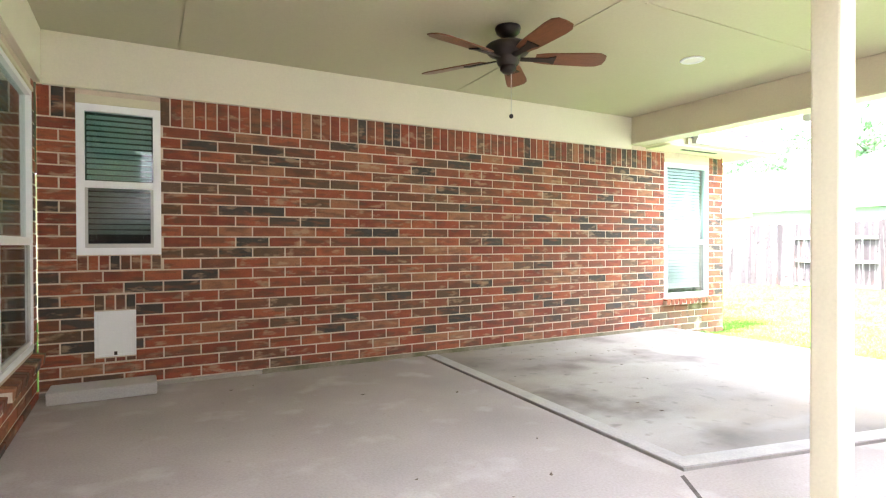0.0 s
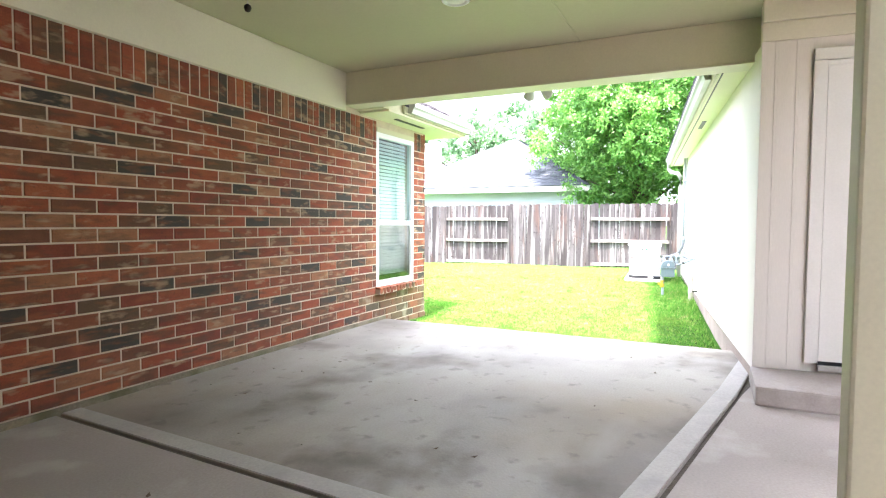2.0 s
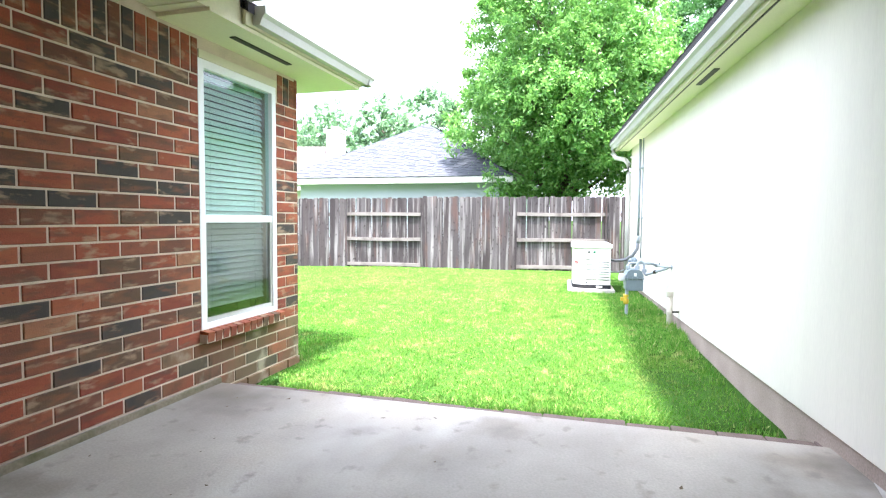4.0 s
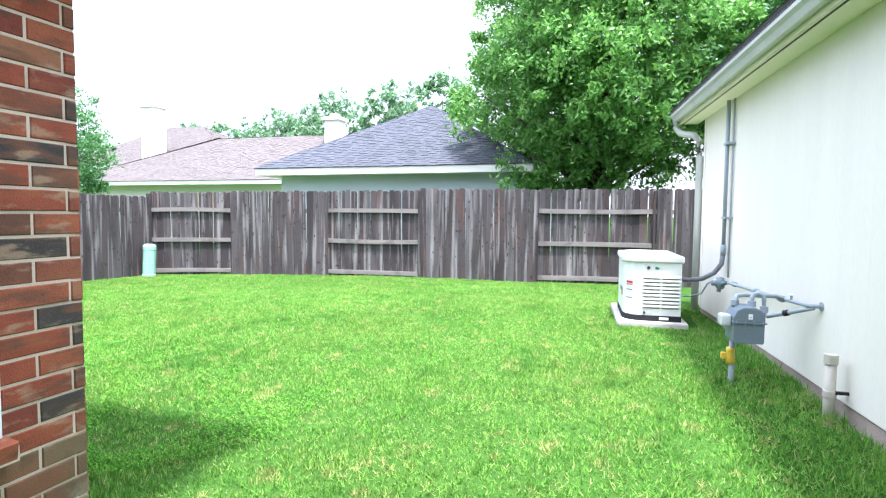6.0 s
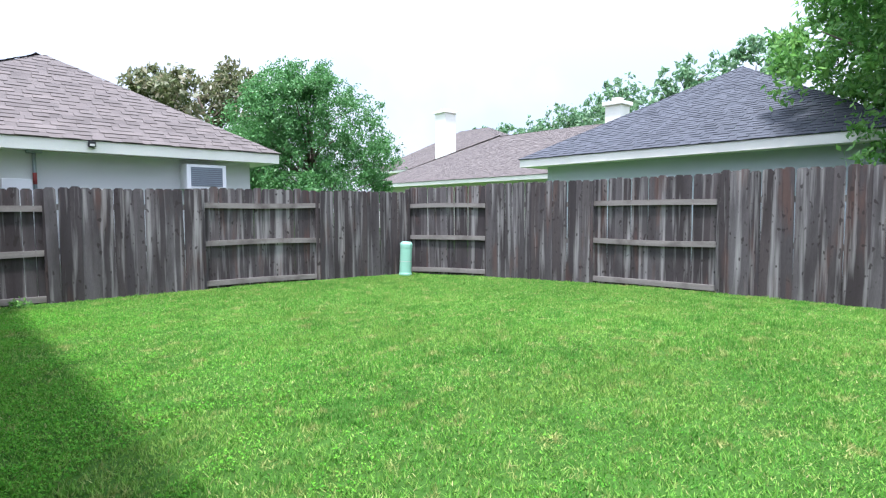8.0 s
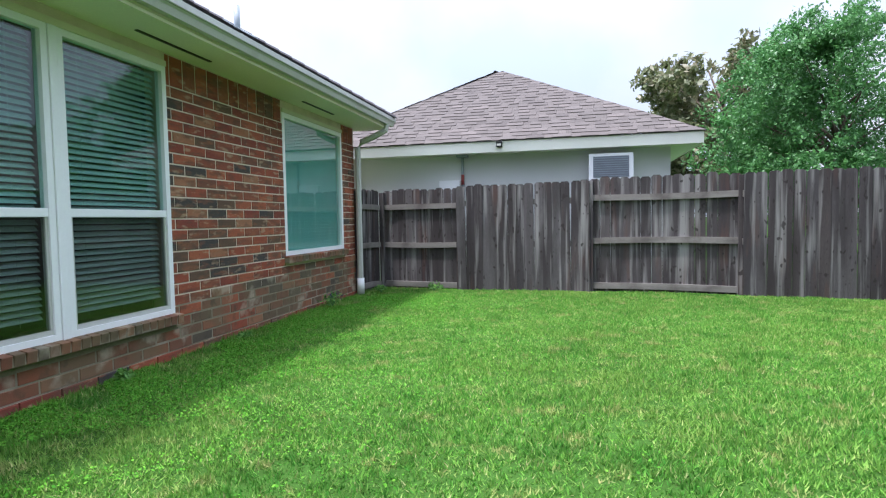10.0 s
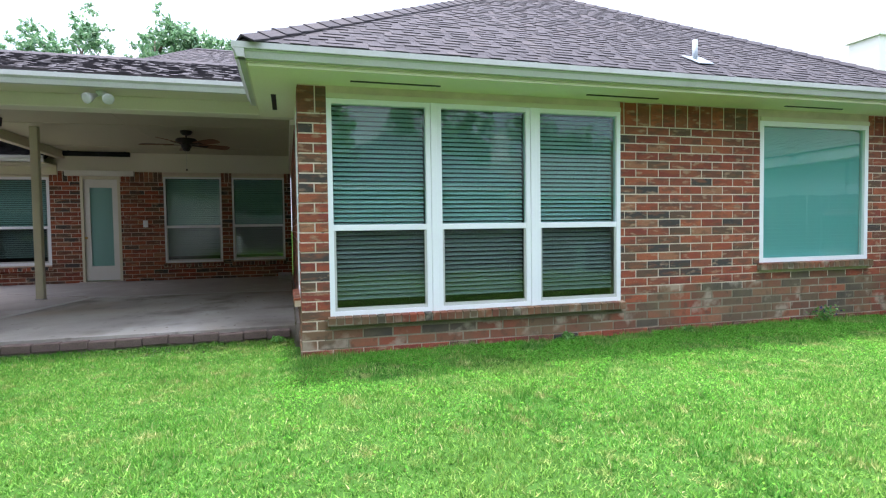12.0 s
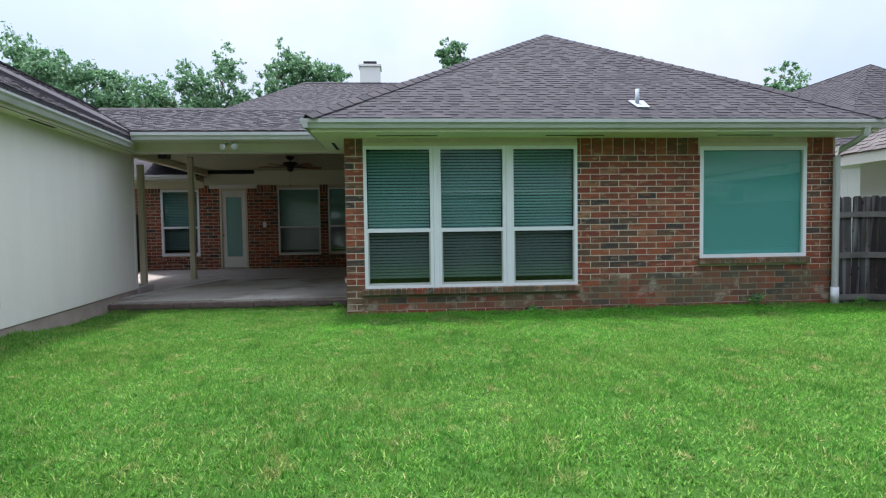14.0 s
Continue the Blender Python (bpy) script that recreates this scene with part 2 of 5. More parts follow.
m_leaf = leaf_material("leaf_bright", [(0.0, (0.085, 0.24, 0.05)), (0.4, (0.15, 0.35, 0.075)), (0.75, (0.23, 0.44, 0.10)), (1.0, (0.12, 0.29, 0.06))], 0.5, 0.42)
m_leaf_dark = leaf_material("leaf_dark", [(0.0, (0.055, 0.17, 0.05)), (0.5, (0.11, 0.27, 0.075)), (1.0, (0.085, 0.22, 0.07))])
# Distance haze is put into these greens: paler and bluer than the near leaves.
m_leaf_far = leaf_material("leaf_far_hazed", [(0.0, (0.095, 0.21, 0.10)), (0.5, (0.16, 0.29, 0.14)), (1.0, (0.21, 0.34, 0.17))])
m_grass = leaf_material("grass_blade", [(0.0, (0.062, 0.205, 0.030)), (0.36, (0.120, 0.305, 0.044)), (0.72, (0.180, 0.375, 0.062)), (0.93, (0.30, 0.43, 0.11)), (1.0, (0.48, 0.45, 0.22))], 0.8, 0.3)
m_grass.node_tree.nodes["Principled BSDF"].inputs["Specular IOR Level"].default_value = 0.02
over(m_grass, (0.25, 0.37, 0.080), 0.8, 0.48, 0.70, 0.55, detail=8)
over(m_grass, (0.030, 0.155, 0.020), 2.4, 0.54, 0.67, 0.6, detail=9)
over(m_grass, (0.46, 0.40, 0.17), 5.0, 0.57, 0.69, 0.7, detail=8)
over(m_grass, (0.025, 0.100, 0.014), 11.0, 0.58, 0.70, 0.5, detail=6)


def glass(name, tint, gloss_rough=0.02):
    m = bpy.data.materials.new(name)
    m.use_nodes = True
    n, l = m.node_tree.nodes, m.node_tree.links
    out = n["Material Output"]
    n.remove(n["Principled BSDF"])
    t, g, lw, mx = n.new("ShaderNodeBsdfTransparent"), n.new("ShaderNodeBsdfGlossy"), n.new("ShaderNodeLayerWeight"), n.new("ShaderNodeMixShader")
    pw, f = n.new("ShaderNodeMath"), n.new("ShaderNodeMath")
    pw.operation, f.operation = "POWER", "MULTIPLY_ADD"
    lw.inputs[0].default_value = 0.5
    pw.inputs[1].default_value = 3.0
    f.inputs[1].default_value, f.inputs[2].default_value = 0.85, 0.045
    l.new(lw.outputs["Facing"], pw.inputs[0])
    l.new(pw.outputs[0], f.inputs[0])
    t.inputs[0].default_value = (*tint, 1)
    g.inputs["Roughness"].default_value = gloss_rough
    ns, bp, tc = n.new("ShaderNodeTexNoise"), n.new("ShaderNodeBump"), n.new("ShaderNodeTexCoord")
    ns.inputs["Scale"].default_value = 1.6
    bp.inputs["Strength"].default_value, bp.inputs["Distance"].default_value = 0.05, 0.02
    l.new(tc.outputs["Object"], ns.inputs[0])
    l.new(ns.outputs[0], bp.inputs["Height"])
    l.new(bp.outputs[0], g.inputs["Normal"])
    l.new(f.outputs[0], mx.inputs[0])
    l.new(t.outputs[0], mx.inputs[1])
    l.new(g.outputs[0], mx.inputs[2])
    l.new(mx.outputs[0], out.inputs[0])
    return m


m_glass = glass("window_glass", (0.80, 0.92, 0.89))
m_screen_glass = glass("screened_glass", (0.70, 0.74, 0.72), 0.06)
m_blind = mat("blind_slat", (0.44, 0.55, 0.53), 0.5, 3, 0.06, 60, 0.03)
m_blind_pale = mat("blind_slat_pale", (0.66, 0.70, 0.66), 0.5, 3, 0.06, 60, 0.03)
m_shade = mat("teal_shade", (0.26, 0.52, 0.50), 0.7, 1.2, 0.12, 50, 0.05)


# ---- mesh helpers ----
def part(name, bm, material, parent, label="", m=None, smooth=False):
    """Links a bmesh as one mesh object under a thing or a part."""
    me = bpy.data.meshes.new(name)
    bm.to_mesh(me)
    bm.free()
    me.materials.append(material)
    if smooth:
        for p in me.polygons:
            p.use_smooth = True
    ob = new(name, me)
    if parent is not None:
        ob.parent = parent
    if m is not None:
        ob.matrix_basis = m
    return tagged(ob, label)


def empty(name, m, label="", category="", group="", kind=""):
    ob = new(name)
    ob.empty_display_size = 0.1
    ob.matrix_basis = m
    return tagged(ob, label, category, group, kind)


def box(x0, x1, y0, y1, z0, z1, bevel=0.0, bm=None, turn=None):
    b = bm or bmesh.new()
    made = bmesh.ops.create_cube(b, size=1.0)["verts"]
    m = Matrix.Translation(((x0 + x1) / 2, (y0 + y1) / 2, (z0 + z1) / 2)) @ Matrix.Diagonal((x1 - x0, y1 - y0, z1 - z0, 1))
    bmesh.ops.transform(b, matrix=(turn @ m) if turn else m, verts=made)
    if bevel > 0:
        edges = {e for v in made for e in v.link_edges}
        bmesh.ops.bevel(b, geom=list(edges), offset=bevel, segments=2, affect="EDGES", profile=0.6)
    return b


def tube(points, radius, sides=10, bm=None, cap=True):
    """A round bar along a line of points; radius one number or one a point."""
    b = bm or bmesh.new()
    rings = []
    pts = [Vector(p) for p in points]
    for i, p in enumerate(pts):
        d = (pts[min(i + 1, len(pts) - 1)] - pts[max(i - 1, 0)]).normalized()
        a = d.cross(Vector((0, 0, 1)))
        if a.length < 0.05:
            a = d.cross(Vector((1, 0, 0)))
        a.normalize()
        c = d.cross(a)
        r = radius[i] if isinstance(radius, (list, tuple)) else radius
        rings.append([b.verts.new(p + (a * math.cos(k * math.tau / sides) + c * math.sin(k * math.tau / sides)) * r) for k in range(sides)])
    for r0, r1 in zip(rings, rings[1:]):
        for k in range(sides):
            b.faces.new((r0[k], r0[(k + 1) % sides], r1[(k + 1) % sides], r1[k]))
    if cap:
        b.faces.new(rings[0][::-1])
        b.faces.new(rings[-1])
    bmesh.ops.recalc_face_normals(b, faces=b.faces[:])
    return b


def lathe(profile, sides=24, bm=None, centre=(0, 0, 0)):
    """A turned shape from (radius, height) pairs."""
    b = bm or bmesh.new()
    rings = [[b.verts.new((centre[0] + r * math.cos(k * math.tau / sides), centre[1] + r * math.sin(k * math.tau / sides), centre[2] + z)) for k in range(sides)] for r, z in profile]
    for r0, r1 in zip(rings, rings[1:]):
        for k in range(sides):
            b.faces.new((r0[k], r0[(k + 1) % sides], r1[(k + 1) % sides], r1[k]))
    b.faces.new(rings[0][::-1])
    b.faces.new(rings[-1])
    bmesh.ops.recalc_face_normals(b, faces=b.faces[:])
    return b


def prism(outline, axis, a0, a1, bm=None):
    """An outline pushed along x, y or z from a0 to a1; the outline's pairs are the other two axes in order."""
    b = bm or bmesh.new()

    def at(p, a):
        return {"x": (a, p[0], p[1]), "y": (p[0], a, p[1]), "z": (p[0], p[1], a)}[axis]
    lo, hi = [b.verts.new(at(p, a0)) for p in outline], [b.verts.new(at(p, a1)) for p in outline]
    n = len(outline)
    for k in range(n):
        b.faces.new((lo[k], lo[(k + 1) % n], hi[(k + 1) % n], hi[k]))
    b.faces.new(lo[::-1])
    b.faces.new(hi)
    bmesh.ops.recalc_face_normals(b, faces=b.faces[:])
    return b


def slab(corners, thick, bm=None):
    """A flat sheet through the corners, with a thickness downwards."""
    b = bm or bmesh.new()
    top = [b.verts.new(c) for c in corners]
    low = [b.verts.new((c[0], c[1], c[2] - thick)) for c in corners]
    n = len(corners)
    b.faces.new(top)
    b.faces.new(low[::-1])
    for k in range(n):
        b.faces.new((top[k], low[k], low[(k + 1) % n], top[(k + 1) % n]))
    bmesh.ops.recalc_face_normals(b, faces=b.faces[:])
    return b


def holed_wall(length, z0, z1, y0, y1, holes, u0=0.0):
    """A wall of boxes round rectangular openings (u0, u1, z0, z1)."""
    us = sorted({u0, length, *[min(max(h[0], u0), length) for h in holes], *[min(max(h[1], u0), length) for h in holes]})
    b = bmesh.new()
    for a, c in zip(us, us[1:]):
        if c - a < 1e-4:
            continue
        mid = (a + c) / 2
        spans, start = [], z0
        for h in sorted([h for h in holes if h[0] < mid < h[1]], key=lambda h: h[2]):
            if h[2] > start:
                spans.append((start, h[2]))
            start = max(start, h[3])
        if start < z1:
            spans.append((start, z1))
        for s, e in spans:
            box(a, c, y0, y1, s, e, bm=b)
    bmesh.ops.remove_doubles(b, verts=b.verts[:], dist=1e-5)
    return b


def ground_z(x, y):
    """The lawn's height: it climbs a little from the patio to the back fence."""
    s = min(1.0, max(0.0, (x - 8.0) / 4.8)) - 0.45 * min(1.0, max(0.0, (x - 13.8) / 3.0))
    n = min(1.0, max(0.0, (y - 8.0) / 5.0))
    return -0.14 + (0.18 - 0.10 * n) * s


# ---- ground and patio ----
def make_ground():
    b = bmesh.new()
    xs = [-600, -120, -30, -8, 6.9] + [7.4 + 0.6 * i for i in range(18)] + [19, 30, 120, 600]
    ys = [-600, -120, -30, -6, 0.0] + [1.2 + 0.6 * i for i in range(24)] + [16, 30, 120, 600]
    grid = [[b.verts.new((x, y, ground_z(x, y) - (0.12 if x < 7.0 else 0))) for y in ys] for x in xs]
    for i in range(len(xs) - 1):
        for j in range(len(ys) - 1):
            b.faces.new((grid[i][j], grid[i + 1][j], grid[i + 1][j + 1], grid[i][j + 1]))
    ob = part("ground", b, m_soil, None)
    return tagged(ob, "brown soil under the mown lawn", "ground", kind="structure")


make_ground()

floor = empty("floor", Matrix(), "grey concrete patio in two slabs with open joints", "floor", kind="structure")
part("slab", prism([(-0.78, -1.9), (6.4, -1.9), (6.4, 1.855), (5.19, 2.172), (2.537, 2.732), (2.727, 6.27), (-0.78, 6.27)], "z", -0.26, 0.0), m_concrete, floor, "pale concrete slab")
part("slab", prism([(2.76, 6.27), (2.575, 2.76), (5.2, 2.20), (6.78, 1.93), (6.80, 6.27)], "z", -0.26, 0.002), m_conc_stain, floor, "weathered concrete slab with dark stains")
part("joint", prism([(2.67, 6.25), (2.49, 2.70), (5.2, 2.14), (6.4, 1.82), (6.7, 1.9), (5.21, 2.22), (2.60, 2.78), (2.78, 6.25)], "z", -0.24, -0.018), m_joint, floor, "dirt-filled joint between the slabs")
strips = [prism([(2.765, 6.2), (2.582, 2.775), (2.70, 2.75), (2.885, 6.2)], "z", -0.03, 0.006),
          prism([(2.59, 2.764), (5.2, 2.207), (5.22, 2.335), (2.61, 2.885)], "z", -0.03, 0.008),
          prism([(5.203, 2.207), (6.74, 1.945), (6.76, 2.07), (5.223, 2.332)], "z", -0.03, 0.006)]
for s in strips:
    part("edge_strip", s, m_conc_light, floor, "pale trowelled edge strip")
part("joint", prism([(2.47, 2.70), (2.50, 2.70), (1.33, 1.0), (1.318, 1.0)], "z", -0.02, 0.001), m_joint, floor)
part("foundation_edge", box(-0.745, 6.82, 6.215, 6.26, -0.2, 0.03, 0.008), m_conc_stain, floor, "rough concrete footing under the brick")
step = part("step", box(4.98, 5.60, 0.2, 2.10, 0.0, 0.135, 0.016), m_concrete, None)
tagged(step, "low worn concrete step before the garage door", "step", kind="structure")
pad = part("pad", box(-0.66, 0.10, 5.90, 6.2, 0.0, 0.10, 0.012), m_conc_light, None)
tagged(pad, "small pale concrete pad against the brick wall", "concrete pad", kind="structure")

# ---- brick walls of the house: cores here, bricks at the end of the file ----
W0 = (0.21, 0.84, 1.15, 2.49)
HATCH = (0.33, 0.64, 0.28, 0.67)
W1 = (7.345, 8.33, 0.41, 2.47)
BW = (0.28, 3.60, 0.26, 2.49)
SW = (5.59, 7.38, 0.64, 2.47)
M_A, M_F, M_B = pose(-0.69, 6.25, 0), pose(8.0, 6.25, 0, 0, 0, 90), pose(-0.75, -3.0, 0, 0, 0, 90)
PW1, PW2, PW0, BD = (6.35, 7.62, 0.40, 2.46), (7.86, 9.08, 0.42, 2.46), (2.90, 4.02, 0.42, 2.43), (4.62, 5.44, 0.02, 2.42)


def wall_core(name, m, length, z0, z1, holes, material, label, u0=0.0):
    ob = part(name, holed_wall(length, z0, z1, 0.006, 0.22, holes, u0), material, None, m=m)
    return tagged(ob, label, "wall", kind="structure")


wall_north = wall_core("wall_north", M_A, 8.685, -0.3, 2.97, [W0, HATCH, W1], m_mortar, "red and charcoal mixed brick wall with pale mortar", -0.055)
wall_east = wall_core("wall_east", M_F, 7.86, -0.3, 2.62, [BW, SW], m_mortar, "red brick back wall with mossy lower courses", 0.23)
wall_west = wall_core("wall_west", M_B, 9.24, -0.05, 2.97, [PW0, PW1, PW2, BD], m_mortar, "shaded red brick house wall under the patio roof")
tagged(part("wall_back", box(-9, 7.9, 13.9, 14.08, -0.3, 2.6), m_mortar, None), "plain brick end wall of the house", "wall", kind="structure")

# ---- patio roof: ceiling, beams, trim ----
EDGE_Y = 1.30
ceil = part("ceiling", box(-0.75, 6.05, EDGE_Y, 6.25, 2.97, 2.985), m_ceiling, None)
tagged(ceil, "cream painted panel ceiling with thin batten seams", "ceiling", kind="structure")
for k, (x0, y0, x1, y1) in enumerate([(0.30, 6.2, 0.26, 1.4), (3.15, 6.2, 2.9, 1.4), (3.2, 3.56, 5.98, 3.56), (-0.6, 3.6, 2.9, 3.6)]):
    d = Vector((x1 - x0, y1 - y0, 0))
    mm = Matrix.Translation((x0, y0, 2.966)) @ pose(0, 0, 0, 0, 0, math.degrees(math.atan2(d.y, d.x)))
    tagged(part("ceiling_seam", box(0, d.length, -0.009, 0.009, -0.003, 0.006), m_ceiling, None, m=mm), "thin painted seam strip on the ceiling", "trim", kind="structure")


def trim(name, bm, material, label, category="trim"):
    return tagged(part(name, bm, material, None), label, category, kind="structure")


trim("beam_east", box(5.95, 6.19, 2.02, 6.245, 2.615, 2.968, 0.004), m_cream, "cream painted boxed beam over the patio opening", "beam")
trim("beam_lip", box(5.94, 6.205, 2.02, 6.235, 2.598, 2.613, 0.004), m_frieze, "thin cream lip under the beam")
trim("beam_south", box(-0.66, 5.66, EDGE_Y - 0.06, EDGE_Y + 0.08, 2.80, 2.968, 0.006), m_cream, "cream painted boxed beam on posts", "beam")
trim("frieze_north", box(-0.704, 5.945, 6.205, 6.258, 2.535, 2.968, 0.004), m_frieze, "white frieze board above the brick")
trim("frieze_west", box(-0.76, -0.705, 1.2, 6.204, 2.535, 2.968, 0.004), m_frieze, "white frieze board above the brick")
trim("frieze_west", box(-0.76, -0.68, -3.0, 1.2, 2.45, 2.80, 0.004), m_cream, "cream frieze board under the eave")
trim("eave_return", box(6.195, 6.66, 5.862, 6.248, 2.592, 2.88), m_cream_lit, "cream boxed eave return at the house corner")
trim("fascia_patio", box(6.21, 6.60, 2.30, 5.86, 2.755, 2.845, 0.004), m_cream, "cream boxed eave of the patio roof")


# ---- house eaves and gutters ----
def gutter(name, p0, p1, out, label):
    """A K-shaped gutter from p0 to p1; out is the side that it faces."""
    p0, p1, out = Vector(p0), Vector(p1), Vector(out)
    d = p1 - p0
    prof = [(0.0, 0.0), (0.055, 0.0), (0.075, 0.05), (0.10, 0.075), (0.10, 0.125), (0.088, 0.125), (0.085, 0.085), (0.06, 0.06), (0.045, 0.015), (0.012, 0.015), (0.012, 0.125), (0.0, 0.125)]
    b = bmesh.new()
    rings = [[b.verts.new(p + out * a + Vector((0, 0, h))) for a, h in prof] for p in (p0, p1)]
    n = len(prof)
    for k in range(n):
        b.faces.new((rings[0][k], rings[0][(k + 1) % n], rings[1][(k + 1) % n], rings[1][k]))
    b.faces.new(rings[0])
    b.faces.new(rings[1][::-1])
    bmesh.ops.recalc_face_normals(b, faces=b.faces[:])
    ob = tagged(part(name, b, m_gutter, None), label, "gutter")
    for p, s in ((p0, -1), (p1, 1)):
        q = p + d.normalized() * 0.004 * s
        e = bmesh.new()
        fr = [e.verts.new(q + out * a + Vector((0, 0, h))) for a, h in ((0, -0.002), (0.058, -0.002), (0.078, 0.048), (0.103, 0.074), (0.103, 0.127), (0, 0.127))]
        bk = [e.verts.new(v.co - d.normalized() * 0.006 * s) for v in fr]
        e.faces.new(fr)
        e.faces.new(bk[::-1])
        for k in range(6):
            e.faces.new((fr[k], bk[k], bk[(k + 1) % 6], fr[(k + 1) % 6]))
        bmesh.ops.recalc_face_normals(e, faces=e.faces[:])
        part("end_cap", e, m_gutter, ob, "folded end cap")
    k = max(1, int(d.length / 0.75))
    for i in range(k):
        q = p0 + d * ((i + 0.5) / k)
        t = d.normalized() * 0.012
        e = bmesh.new()
        vs = [e.verts.new(q + t * s + out * a + Vector((0, 0, h))) for a, h in ((0.0, 0.124), (0.098, 0.124), (0.098, 0.130), (0.0, 0.130)) for s in (-1, 1)]
        for a, c in ((0, 2), (2, 4), (4, 6), (6, 0)):
            e.faces.new((vs[a], vs[a + 1], vs[c + 1], vs[c]))
        bmesh.ops.recalc_face_normals(e, faces=e.faces[:])
        part("hanger", e, m_gutter, ob)
    return ob


trim("soffit_east", box(7.90, 8.52, 5.84, 14.38, 2.565, 2.59), m_cream_lit, "cream soffit under the house eave", "soffit")
trim("soffit_south", box(6.28, 7.90, 5.84, 6.26, 2.565, 2.59), m_cream_lit, "cream soffit under the house eave", "soffit")
trim("fascia_east", box(8.495, 8.525, 5.83, 14.38, 2.592, 2.74), m_cream, "cream fascia board behind the gutter")
trim("fascia_south", box(6.62, 8.495, 5.82, 5.845, 2.592, 2.74), m_cream, "cream fascia board behind the gutter")
gutter("gutter", (8.527, 5.74, 2.61), (8.527, 14.42, 2.61), (1, 0, 0), "cream enamel gutter along the house eave")
gutter("gutter", (6.70, 5.818, 2.61), (8.62, 5.818, 2.61), (0, -1, 0), "short cream gutter turning the house corner")
gutter("gutter", (6.602, 2.55, 2.75), (6.602, 5.80, 2.75), (1, 0, 0), "cream enamel gutter on the patio roof")
for y0, y1 in ((6.75, 7.65), (9.3, 10.2), (12.0, 12.9)):
    trim("soffit_vent", box(8.19, 8.222, y0, y1, 2.557, 2.567), m_dark, "dark slotted soffit vent", "vent")
trim("soffit_vent", box(6.75, 7.5, 6.0, 6.05, 2.557, 2.567), m_dark, "dark slotted soffit vent", "vent")

# ---- garage: skewed a little against the house ----
G0, G_ANG = Vector((5.61, 2.075, 0)), math.degrees(math.atan2(0.845, 8.39))
M_G = Matrix.Translation(G0) @ pose(0, 0, 0, 0, 0, G_ANG)
GL = 8.72
garage = empty("garage", M_G, "pale painted panel-sided garage with a shingle roof", "garage")
part("wall", box(0.0, GL, -0.12, 0.0, 0.10, 2.66), m_siding, garage, "off-white grooved panel siding")
part("wall", box(GL - 0.12, GL, -6.4, -0.125, 0.10, 2.66), m_siding, garage)
part("footing", box(0.02, GL - 0.02, -0.14, -0.012, -0.35, 0.098, 0.01), mat("footing_concrete", (0.34, 0.27, 0.23), 0.95, 3, 0.3, 80, 0.5), garage, "stained concrete footing")
part("wall", box(-0.005, 0.115, -6.4, -0.003, 0.13, 2.97), m_siding, garage, "off-white grooved panel siding")
GD = (-1.285, -0.425)
for k in range(42):
    u = 0.08 + 0.203 * k
    part("siding_board", box(u, u + 0.2024, -0.01, 0.0025, 0.105, 2.598), m_siding, garage)
part("corner_board", box(-0.012, 0.075, -0.05, 0.010, 0.12, 2.595, 0.003), m_siding, garage)
part("corner_board", box(-0.017, -0.006, -0.080, 0.010, 0.14, 2.66, 0.003), m_siding, garage, "off-white corner board")
for a, c in ((-0.222, -0.084), (-0.330, -0.226), (-1.62, -1.40), (-1.92, -1.624), (-2.22, -1.924), (-2.52, -2.224)):
    part("siding_board", box(-0.0125, -0.006, a, c, 0.14, 2.655, 0.002), m_siding, garage)
    part("groove_bead", box(-0.0145, -0.0126, c - 0.028, c - 0.018, 0.14, 2.65), m_siding, garage)
part("corner_board", box(GL - 0.07, GL + 0.008, -0.05, 0.010, 0.12, 2.595, 0.003), m_siding, garage)
part("header", box(-0.03, -0.006, -6.0, 0.012, 2.66, 2.80, 0.004), m_frieze, garage, "cream header board")
part("header", box(-0.055, -0.006, -6.0, 0.012, 2.803, 2.97, 0.008), m_frieze, garage, "cream crown board")
part("soffit", box(0.6, GL + 0.42, 0.003, 0.235, 2.60, 2.625), m_cream_lit, garage, "cream soffit")
part("fascia", box(0.62, GL + 0.44, 0.236, 0.258, 2.59, 2.755), m_cream, garage)
for u in (3.1,):
    part("soffit_vent", box(u, u + 0.6, 0.09, 0.14, 2.593, 2.604), m_dark, garage, "dark soffit vent")
part("soffit_batten", box(0.6, GL + 0.4, 0.20, 0.212, 2.594, 2.602), m_dark, garage, "dark open joint along the soffit")


def local_gutter(parent, u0, u1, v, z):
    prof = [(v, z), (v + 0.055, z), (v + 0.075, z + 0.05), (v + 0.10, z + 0.075), (v + 0.10, z + 0.125), (v + 0.088, z + 0.125), (v + 0.06, z + 0.06), (v + 0.012, z + 0.02), (v + 0.012, z + 0.125), (v, z + 0.125)]
    return part("gutter", prism(prof, "x", u0, u1), m_gutter, parent, "cream enamel gutter")


local_gutter(garage, 0.95, GL + 0.46, 0.26, 2.63)
part("downspout", tube([(GL + 0.38, 0.305, 2.65), (GL + 0.38, 0.30, 2.55), (GL + 0.32, 0.25, 2.46), (GL + 0.14, 0.11, 2.41), (GL + 0.06, 0.06, 2.32), (GL + 0.05, 0.05, 2.1), (GL + 0.05, 0.05, 0.05)], 0.045, 8), m_gutter, garage, "cream downspout with a bent elbow", smooth=True)

